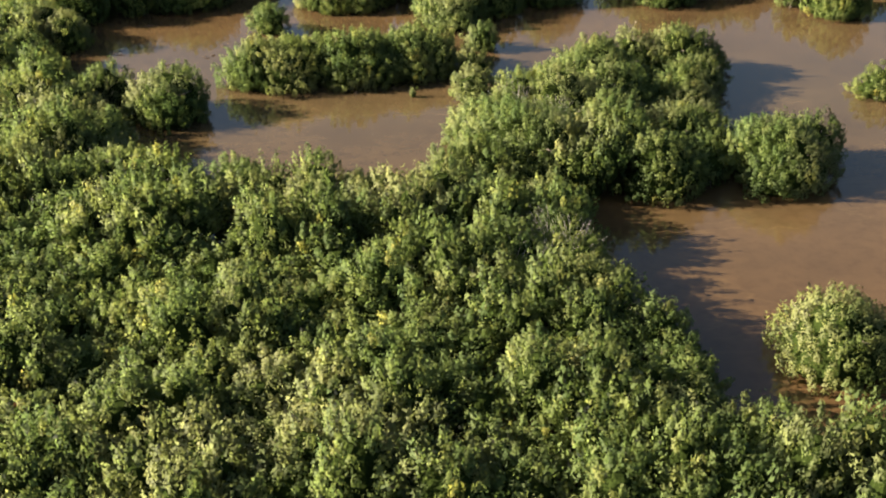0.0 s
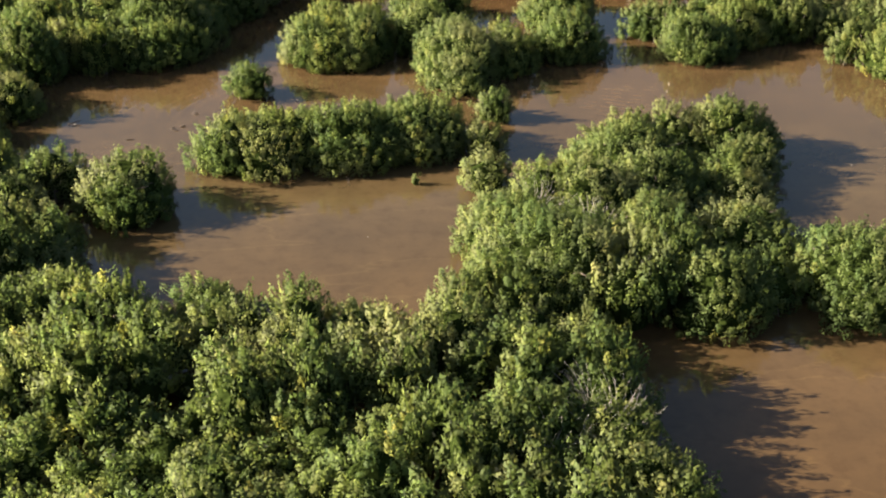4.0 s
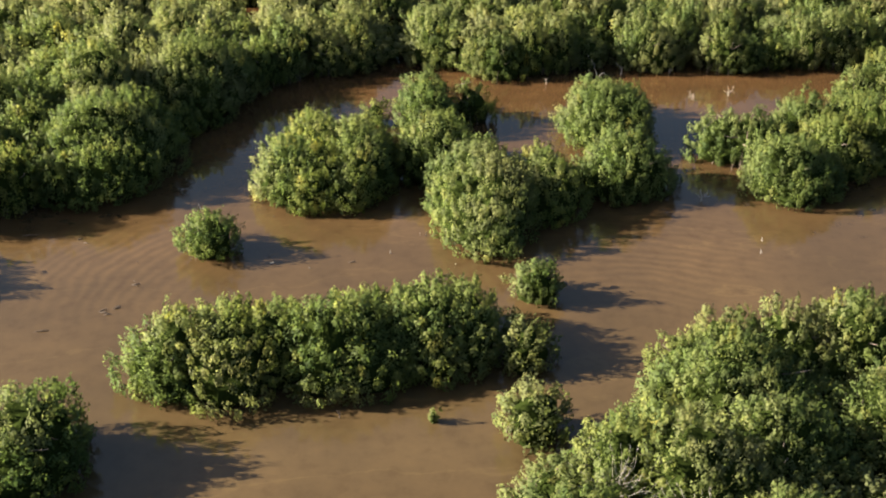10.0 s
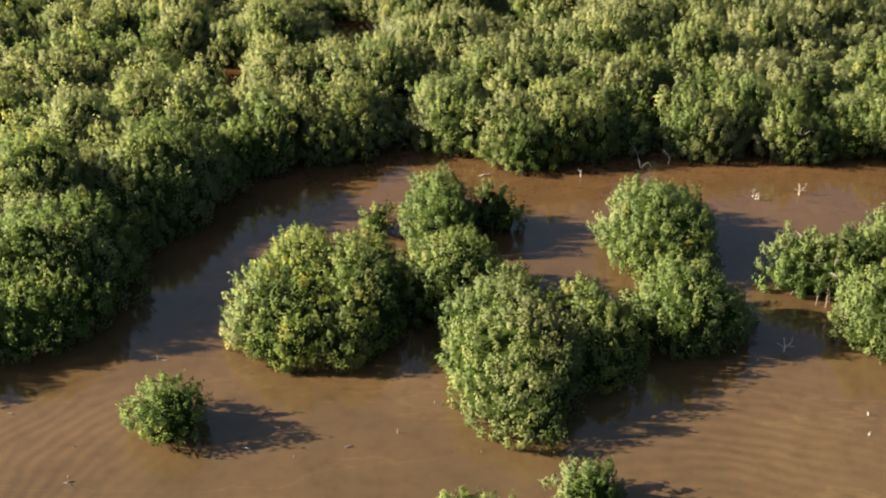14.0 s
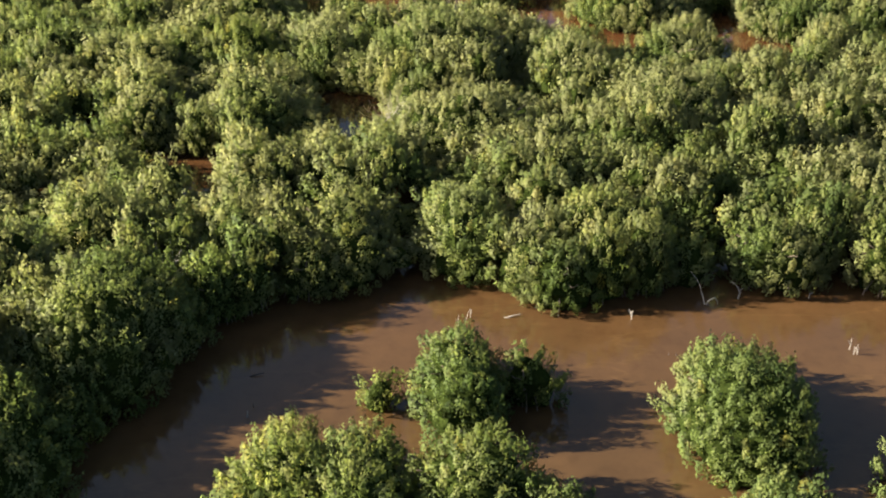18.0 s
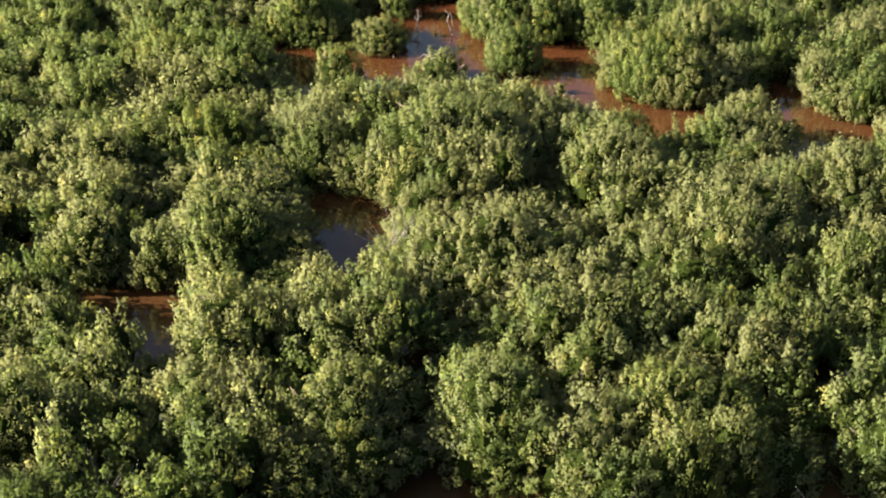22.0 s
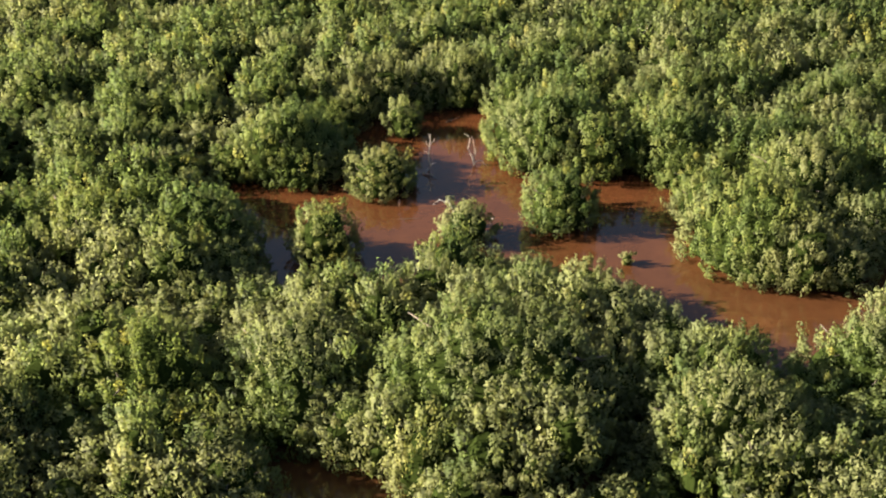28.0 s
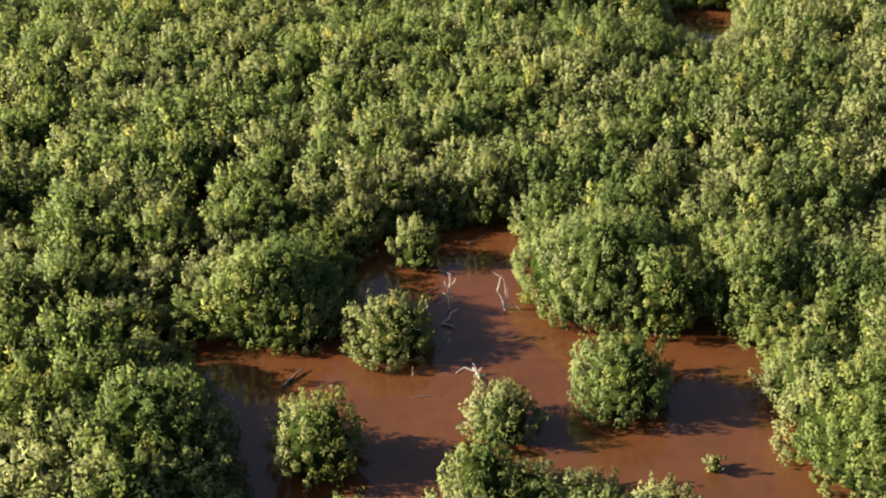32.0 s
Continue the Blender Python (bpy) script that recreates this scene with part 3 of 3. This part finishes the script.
# large trees of the shores and the domes of the forest, and added shade casters: x, y, half width, half depth, height
TALL = []
for x, y, r, deep, h in [
    (6.4, 66.3, 4.6, 4.6, 3.9), (13.6, 63.6, 2.4, 2.5, 3.2), (12.0, 79.4, 3.6, 3.4, 3.2), (18.5, 82.9, 2.8, 2.7, 3.4), (4.2, 70.4, 2.2, 2.4, 3.0), (15.8, 69.8, 2.3, 2.7, 2.4), (11.5, 69.4, 2.4, 2.6, 3.5), (9.3, 73.2, 3.2, 3.4, 3.7), (12.6, 75.4, 2.8, 2.9, 3.6),
    (1.0, 126.2, 2.8, 4.2, 3.3), (5.3, 121.0, 2.1, 1.6, 3.1), (8.2, 125.2, 3.8, 4.2, 3.4), (16.1, 122.6, 2.4, 2.1, 3.1), (21.7, 121.5, 2.0, 1.2, 3.1), (26.8, 124.1, 2.1, 1.3, 3.1),
    (-5.4, 125.6, 2.7, 4.0, 3.2), (-10.9, 125.4, 2.9, 4.0, 3.2), (-16.2, 116.5, 4.0, 6.1, 4.4), (-19.7, 106.7, 4.5, 6.9, 4.1),
    (0.6, 151.8, 5.7, 5.6, 4.2), (9.6, 148.2, 4.2, 3.2, 3.7), (17.3, 153.0, 3.4, 2.2, 3.0), (14.8, 141.4, 4.3, 4.6, 3.8), (1.6, 138.0, 4.7, 3.2, 3.9), (-6.3, 134.0, 2.0, 2.2, 3.1),
    (-11.2, 134.1, 2.0, 1.5, 2.9), (-11.6, 141.6, 3.9, 3.0, 3.5), (-18.0, 140.7, 2.6, 2.6, 3.3), (-17.2, 131.0, 1.8, 1.2, 2.7), (-7.6, 153.2, 3.3, 4.0, 3.7), (-13.9, 153.3, 3.5, 3.1, 3.5),
    (-20.0, 150.4, 3.0, 3.3, 3.5), (-13.1, 166.3, 3.0, 2.5, 3.4), (-18.8, 167.0, 3.2, 2.8, 3.4), (-8.9, 176.3, 3.3, 3.0, 3.9), (6.6, 177.4, 4.0, 3.8, 3.7), (13.5, 176.3, 3.1, 4.0, 3.8),
    (15.3, 164.9, 3.5, 4.1, 3.5), (19.2, 169.3, 3.8, 4.2, 3.9), (26.6, 162.3, 2.2, 3.4, 3.1),
    # overtall western trees, added to throw shade on the bank east of them
    (-21.8, 113.0, 3.0, 3.6, 5.3), (-20.8, 119.6, 2.8, 3.2, 5.2), (-17.8, 124.8, 2.5, 2.7, 4.7), (-28.5, 99.5, 2.8, 2.6, 4.6), (-28.0, 104.5, 2.8, 2.8, 4.8), (-27.0, 110.0, 2.8, 2.8, 4.8), (-25.0, 115.5, 2.7, 2.8, 4.4),
]:
    occupy(x, y, r, deep)
    TALL.append((x, y, r, deep, h))
    lobed(x, y, r, deep, h, "shore" if to_shore(x, y) < deep + 1.2 else "forest")

# the other trees along the shores, with their skirts at the water's edge
crowd = []
shore_trees = 0
for shore in WATERS:
    for i in range(len(shore)):
        (xa, ya), (xb, yb) = shore[i - 1], shore[i]
        long = math.hypot(xb - xa, yb - ya)
        for k in range(max(1, round(long / 1.0))):
            f = (k + planter.random()) / max(1, round(long / 1.0))
            r = planter.uniform(1.4, 2.2)
            x, y = xa + (xb - xa) * f, ya + (yb - ya) * f
            nx, ny = -(yb - ya) / max(long, 0.01), (xb - xa) / max(long, 0.01)
            if wet(x + nx * 0.2, y + ny * 0.2):
                nx, ny = -nx, -ny
            x, y = x + nx * r * 0.97, y + ny * r * 0.97
            if not wet(x, y) and in_reach(x, y) and to_shore(x, y) > 0.85 * r and to_cleft(x, y) > 0.5 * r and room(x, y, r, 0.52):
                stand.append((x, y, r))
                h = max(canopy(x, y), 2.0) * planter.uniform(0.88, 1.05)
                if shore_trees < 210:
                    plant(x, y, r, h, "shore")
                    shore_trees += 1
                else:
                    crowd.append((x, y, r, h, 0.0))

# the closed forest behind them, large crowns first
for low, high, tries, closeness in ((1.7, 2.4, 3600, 0.57), (1.2, 1.7, 5000, 0.53), (0.9, 1.2, 7000, 0.5)):
    for _ in range(tries):
        x, y, r = planter.uniform(-42, 43), planter.uniform(30, 232), planter.uniform(low, high)
        if in_reach(x, y) and not wet(x, y) and to_shore(x, y) > 0.95 * r and to_cleft(x, y) > 0.62 * r + 0.1 and room(x, y, r, closeness):
            stand.append((x, y, r))
            crowd.append((x, y, r, canopy(x, y) * planter.uniform(0.93, 1.1), 0.42))
# small trees where a gap would let daylight in
for _ in range(9000):
    x, y = planter.uniform(-42, 43), planter.uniform(30, 232)
    if in_reach(x, y) and not wet(x, y) and room(x, y, 0.0, 0.8) and to_shore(x, y) > 1.0:
        stand.append((x, y, 1.1))
        crowd.append((x, y, 1.1, canopy(x, y) * planter.uniform(0.82, 0.95) * (1.0 if to_cleft(x, y) > 1.0 else 0.5), 0.42))
CANOPIES = {}
for r, h in ((1.0, 2.6), (1.5, 3.0), (2.1, 3.2)):
    for skirt in (0.0, 0.3):
        for k, near in ((0, True), (1, True), (2, True), (3, True), (0, False), (1, False), (2, False)):
            made = crown_soup(r, r, h, 0.3, random.Random(900 + 10 * k + int(50 * r)), *((0.56, 35, 0.165) if near else (0.64, 26, 0.205)), skirt=skirt)
            CANOPIES.setdefault((r, skirt > 0, near), []).append((*made, h))
trees = np.array([(x, y, r, r, h) for x, y, r, h, _ in crowd] + TALL)
pieces, marks, greens, ways = [], [], [], []
for x, y, r, h, skirt in crowd:
    best = min((1.0, 1.5, 2.1), key=lambda q: abs(q - r))
    leafy, tints, leans, inner, height = planter.choice(CANOPIES[best, skirt > 0, y < 186])
    w = planter.uniform(0, 2 * math.pi)
    c, s = math.cos(w) * r / best, math.sin(w) * r / best
    grow = np.array([(c, s, 0), (-s, c, 0), (0, 0, h / height)])
    leafy, inner = leafy @ grow + (x, y, 0), inner @ grow + (x, y, 0)
    # no shoots grow deep inside a neighbour's crown
    beside = trees[(np.hypot(trees[:, 0] - x, trees[:, 1] - y) < r + trees[:, 3].clip(trees[:, 2])) & (np.hypot(trees[:, 0] - x, trees[:, 1] - y) > 0.01)]
    p = leafy.mean((1, 2))[:, None]
    buried = (((p[..., 0] - beside[:, 0]) / beside[:, 2]) ** 2 + ((p[..., 1] - beside[:, 1]) / beside[:, 3]) ** 2 + (p[..., 2] / beside[:, 4]) ** 2 < 0.72).any(1)
    spun = np.array([(math.cos(w), math.sin(w), 0), (-math.sin(w), math.cos(w), 0), (0, 0, 1)])
    co, kinds, tints, leans = joined(leafy[~buried], tints[~buried], leans[~buried] @ spun, inner)
    ways.append(leans)
    pieces.append(co)
    marks.append(kinds)
    greens.append(np.clip(tints + planter.uniform(-0.12, 0.12), 0, 1))
me = soup("mangrove_forest", np.concatenate(pieces), np.concatenate(marks), np.concatenate(greens), np.concatenate(ways), (LEAF, SHADE_CORE))
tagged(new("mangrove_forest", me), "dense closed canopy of green mangrove foliage over the water", "forest", kind="stuff")
for kinds in STOCK.values():
    for tree, _ in kinds:
        if tree.name not in used:
            for o in (*tree.children, tree):
                bpy.data.objects.remove(o)


# ---- dead wood, sticks and sprouts standing or lying in the water ----
def limb(line, thick, mat, rng, sides=6):
    verts, faces = [], []
    out = []
    for a, b in zip(line, line[1:]):
        seg = bent(a, b, rng, 0.04 * (Vector(b) - Vector(a)).length, 3)
        out += seg if not out else seg[1:]
    n = len(out) - 1
    tube(verts, faces, out, [thick * (1 - 0.7 * k / n) for k in range(n + 1)], sides)
    return mesh_from("limb", verts, faces, mat, True)


def dead_tree(name, x, y, limbs, label, category, mat=None, group=""):
    """A bare snag: each limb is a thickness and its points, from the foot of the tree."""
    rng = random.Random(int(x * 31 + y * 7))
    tree = tagged(new(name), label, category, group)
    for k, (thick, line) in enumerate(limbs):
        part("trunk" if k == 0 else "branch", limb([Vector(p) for p in line], thick, mat or DRIFT, rng), tree)
    tree.location = (x, y, 0)
    return tree


dead_tree("dead_tree", -0.97, 176.55, [
    (0.055, [(0, 0, -0.4), (-0.03, 0, 0.7), (0.03, 0.02, 1.35), (0.06, 0.05, 1.95)]), (0.03, [(0.03, 0, 1.3), (0.25, 0.1, 1.45), (0.3, 0.1, 1.65)]),
    (0.028, [(0, 0, 1.1), (-0.2, -0.05, 1.4), (-0.22, 0, 1.6)]), (0.025, [(-0.02, 0, 0.7), (-0.28, 0.1, 0.85)]), (0.025, [(-0.02, 0, 0.6), (0.2, -0.05, 0.78)]), (0.022, [(0.05, 0.03, 1.75), (-0.08, 0.1, 2.0)]),
], "bleached bare dead tree trunk standing in red-brown water", "dead tree", group="dead trees")
dead_tree("dead_tree", 1.64, 176.37, [
    (0.085, [(0, 0, -0.4), (0.02, 0, 0.12), (-0.12, 0, 0.55), (-0.35, 0.1, 0.95)]), (0.03, [(-0.35, 0.1, 0.95), (-0.28, 0.15, 1.3), (-0.2, 0.2, 1.65), (-0.42, 0.2, 1.85)]),
    (0.026, [(0.0, 0, 0.3), (0.02, 0.05, 0.9), (-0.04, 0.1, 1.5), (-0.2, 0.2, 1.8)]), (0.024, [(0.05, 0, 0.25), (0.1, 0, 0.8), (0.1, 0.02, 1.15)]), (0.05, [(0.02, 0, 0.15), (0.45, -0.05, 0.32), (0.8, -0.15, -0.05)]),
    (0.022, [(-0.3, 0.2, 1.75), (-0.55, 0.3, 1.9)]), (0.03, [(-0.1, 0, 0.5), (-0.22, -0.1, 0.75)]),
], "gnarled bleached dead tree with drooping limbs in shallow water", "dead tree", group="dead trees")
dead_tree("fallen_branch", -1.0, 175.16, [
    (0.05, [(-0.45, 0.1, 0.02), (-0.1, 0.15, 0.25), (0.1, 0.4, 0.5), (0.4, 0.5, 0.55)]), (0.035, [(-0.3, 0.1, 0.05), (0.1, -0.2, 0.1), (0.25, -0.35, -0.05)]),
], "pale fallen branch half sunk beside a round bush", "branch")
dead_tree("fallen_branch", -0.14, 171.09, [
    (0.07, [(0.25, -0.1, -0.05), (0.0, 0.0, 0.2), (-0.15, 0.15, 0.3)]), (0.04, [(-0.1, 0.1, 0.15), (-0.5, 0.2, 0.3), (-0.85, 0.2, 0.02)]), (0.035, [(0, 0, 0.1), (0.15, -0.6, 0.12), (0.25, -1.3, -0.03)]),
    (0.03, [(0.1, 0, 0.2), (0.3, 0.1, 0.35)]), (0.03, [(0.05, 0, 0.15), (-0.1, 0.2, 0.5)]),
], "gnarled pale fallen branch lying in red-brown water", "branch")
dead_tree("dead_branch", -0.76, 185.14, [
    (0.035, [(-0.7, 0.3, -0.2), (-0.3, 0.2, 0.3), (0.05, 0, 0.12), (0.3, 0, 0.35), (0.6, 0, 0.4), (0.75, 0, 0.62)]), (0.025, [(-0.4, 0.2, 0.2), (-0.55, 0.2, 0.75)]), (0.025, [(-0.5, 0.3, 0.1), (-1.1, 0.3, 0.45)]),
], "thin bleached dead branch leaning out at the forest edge", "branch")
dead_tree("dead_branch", 12.56, 120.15, [
    (0.045, [(-0.25, 0, -0.1), (-0.1, 0, 0.25), (0.15, 0, 0.38), (0.3, 0, 0.2), (0.32, 0, -0.1)]), (0.03, [(-0.3, 0, -0.1), (-0.4, 0.2, 0.4), (-0.55, 0.4, 0.9), (-1.0, 0.7, 1.5)]), (0.03, [(-0.25, 0, 0.0), (0.05, 0.05, 0.3)]),
], "white bleached branch arching out of the water at the shore", "branch")
dead_tree("dead_branch", 14.0, 120.62, [
    (0.04, [(0, 0, -0.2), (0.08, 0, 0.35), (-0.05, 0.05, 0.65), (-0.35, 0.15, 0.9)]), (0.02, [(0.05, 0, 0.4), (0.2, 0.05, 0.6)]),
], "curved bleached dead branch standing at the shore", "branch")
for x, y in ((15.32, 99.97), (20.75, 116.21)):
    dead_tree("dead_snag", x, y, [
        (0.05, [(0, 0, -0.3), (0.02, 0, 0.3), (-0.1, 0, 0.75)]), (0.03, [(0.02, 0, 0.2), (0.3, 0.05, 0.45), (0.35, 0.1, 0.7)]), (0.03, [(0, 0, 0.2), (-0.35, 0.1, 0.4)]), (0.025, [(0.1, 0, 0.3), (0.45, -0.1, 0.3)]),
    ], "small bleached snag with forked bare limbs in open water", "dead snag", group="snags")
dead_tree("dead_snag", 0.2, 118.26, [
    (0.035, [(-0.05, 0, -0.3), (-0.08, 0, 0.4), (-0.05, 0, 0.85)]), (0.025, [(0.0, 0, -0.2), (0.3, 0.3, 0.35), (0.5, 0.4, 0.95)]), (0.02, [(-0.06, 0, 0.4), (-0.2, 0, 0.6)]),
], "thin bleached twin dead stems sticking out of the water", "dead snag", group="snags")

# bleached twigs that stick out of the canopy
for x, y in [(8.1, 69.9), (6.0, 72.7), (6.3, 54.3), (7.0, 53.4), (4.5, 51.4), (-16.3, 119.5), (-14.1, 120.7), (-3.2, 139.7), (-15.8, 118.0), (-3.4, 192.8), (15.0, 194.0)]:
    rng = random.Random(int(x * 11 + y))
    limbs = [(0.045, [(0, 0, 0.3), (0.05, 0, 1.4), (rng.uniform(-0.2, 0.2), rng.uniform(-0.2, 0.2), 2.3)])]
    for _ in range(34):
        w, far = rng.uniform(0, 6.28), 1.9 * math.sqrt(rng.random())
        tip = 3.75 - 0.22 * far * far + rng.uniform(-0.25, 0.2)
        limbs.append((0.011, [(0.05, 0, rng.uniform(1.5, 2.2)), (math.cos(w) * far * 0.7, math.sin(w) * far * 0.7, tip - 0.75), (math.cos(w + 0.25) * far, math.sin(w + 0.25) * far, tip)]))
    bare = dead_tree("bare_tree", x, y, limbs, "dead tree with bare pale twigs among green crowns", "dead tree", group="bare trees")
    bare.scale = (1.2, 1.2, 0.88)

LOGS = [
    (2.38, 119.29, 0.85, 8, 0.05, 0.12, 1), (-8.47, 170.72, 1.5, 55, 0.09, 0.15, 0), (-3.06, 169.66, 1.4, 0, 0.03, 0.02, 0), (-23.46, 90.16, 0.9, 15, 0.07, 0.18, 0),
    (-23.29, 90.01, 0.6, -10, 0.05, 0.12, 1), (-22.43, 97.19, 0.9, -4, 0.05, 0.05, 0), (-19.3, 87.23, 0.8, 5, 0.03, 0.03, 0), (-9.33, 114.78, 0.7, 10, 0.05, 0.1, 0),
    (-19.32, 96.56, 0.35, 20, 0.05, 0.06, 0), (-16.41, 88.89, 0.35, -15, 0.06, 0.06, 0), (-15.84, 89.4, 0.3, 10, 0.05, 0.06, 0), (0.32, 182.92, 0.6, 15, 0.05, 0.1, 0),
    (0.91, 183.37, 0.45, 30, 0.04, 0.1, 0), (-16.22, 88.67, 0.35, 0, 0.05, 0.05, 0), (-15.41, 91.53, 0.4, 10, 0.05, 0.05, 0), (-18.88, 96.22, 0.3, -30, 0.04, 0.05, 0),
    (-15.46, 91.57, 0.45, -30, 0.04, 0.05, 0), (-15.92, 89.21, 0.4, 8, 0.05, 0.05, 0), (-4.55, 93.46, 0.35, 0, 0.05, 0.06, 0), (-13.37, 100.05, 0.6, -5, 0.025, 0.05, 1),
    (9.62, 114.63, 0.4, -30, 0.05, 0.1, 0), (0.6, 170.11, 0.5, -45, 0.04, 0.05, 0), (-19.13, 87.29, 0.6, 4, 0.03, 0.03, 0), (6.5, 106.32, 0.3, 0, 0.03, 0.03, 1),
    (-8.7, 93.59, 0.4, -35, 0.03, 0.08, 1), (-8.85, 94.04, 0.5, 70, 0.02, 0.05, 0), (-16.52, 89.0, 0.4, 20, 0.05, 0.06, 0),
]
for x, y, long, turn, thick, rise, pale in LOGS:
    rng = random.Random(int(x * 13 + y * 5))
    w = radians(turn)
    end = (long * math.cos(w), long * math.sin(w), rise)
    me = limb([(0, 0, -0.03), (end[0] * 0.5, end[1] * 0.5, rise * 0.4 + 0.02), end], thick, DRIFT if pale else SODDEN, rng)
    log = new("driftwood" if long > 0.7 else "stick", me)
    log.location = (x, y, 0)
    tagged(log, ("pale bleached" if pale else "dark sodden") + (" driftwood branch" if long > 0.7 else " broken stick") + " lying in shallow brown water", "driftwood", "driftwood in the lagoon")

STAKES = [
    (8.39, 118.86, 0.5, 0.15, 1), (0.75, 119.31, 0.4, 0.05, 1), (18.1, 115.66, 0.45, 0.15, 1), (17.52, 120.63, 0.45, 0.2, 1), (9.6, 115.82, 0.14, 0.02, 0),
    (9.93, 115.77, 0.14, 0.02, 0), (10.18, 114.69, 0.2, 0.1, 0), (-2.94, 171.11, 0.35, 0.2, 1), (-10.27, 171.51, 0.3, 0.05, 0), (2.01, 168.88, 0.45, 0.05, 1),
    (-0.84, 96.39, 0.12, 0.05, 1), (0.97, 92.96, 0.1, 0.02, 1), (-2.4, 94.33, 0.2, 0.02, 1), (-6.58, 92.86, 0.1, 0.03, 1), (-8.98, 98.88, 0.1, 0.03, 0),
    (-0.65, 96.38, 0.3, 0.25, 0), (-4.51, 79.87, 0.35, 0.1, 0), (-3.18, 72.83, 0.08, 0.05, 1), (-15.38, 91.85, 0.1, 0.03, 1), (-15.53, 93.83, 0.1, 0.03, 0),
    (-2.38, 94.26, 0.2, 0.05, 1), (17.54, 95.02, 0.2, 0.05, 1), (17.03, 93.56, 0.18, 0.05, 1), (17.56, 94.97, 0.2, 0.05, 1), (17.11, 93.62, 0.15, 0.05, 1),
    (17.94, 115.92, 0.55, 0.2, 1), (8.42, 119.22, 0.4, 0.15, 1), (-13.13, 99.95, 0.3, 0.2, 1), (-9.12, 111.73, 0.3, 0.1, 1), (18.24, 115.59, 0.45, 0.12, 1),
    (-8.83, 112.41, 0.3, 0.1, 0), (25.73, 80.6, 0.15, 0.03, 1), (17.53, 120.55, 0.3, 0.1, 1), (18.27, 115.8, 0.25, 0.05, 1), (9.64, 114.53, 0.2, 0.08, 0),
]
for x, y, high, lean, pale in STAKES:
    rng = random.Random(int(x * 17 + y * 3))
    w = rng.uniform(0, 6.28)
    top = (lean * math.cos(w), lean * math.sin(w), high)
    stake = tagged(new("dead_snag"), ("bleached" if pale else "dark weathered") + " dead mangrove stub sticking out of the water", "dead snag", "dead stubs")
    part("trunk", limb([(0, 0, -0.4), top], 0.03 if pale else 0.045, DRIFT if pale else SODDEN, rng), stake)
    if high > 0.3:
        fork = Vector(top) * 0.55
        part("branch", limb([fork, fork + Vector((rng.uniform(-0.25, 0.25), rng.uniform(-0.2, 0.2), 0.22))], 0.02, DRIFT if pale else SODDEN, rng), stake)
    stake.location = (x, y, 0)


def sprout(x, y, r, h, label):
    rng = random.Random(int(x * 7 + y))
    plant_ = tagged(new("mangrove_sprout"), label, "seedling", "seedlings")
    verts, faces = [], []
    for _ in range(4):
        tip = (rng.uniform(-r, r) * 0.6, rng.uniform(-r, r) * 0.6, h * 0.85)
        tube(verts, faces, bent((0, 0, -0.3), tip, rng, 0.03, 3), [0.018, 0.015, 0.012, 0.006], 5)
    part("stem", mesh_from("stem", verts, faces, BARK, True), plant_)
    part("leaves", crown_mesh(r, r, h, h * 0.3, rng, 0.2, 14, 0.12), plant_)
    plant_.location = (x, y, 0)


sprout(-0.49, 79.46, 0.2, 0.48, "tiny green mangrove seedling alone in brown water")
sprout(8.51, 164.11, 0.32, 0.65, "small yellowish mangrove seedling in red-brown water")
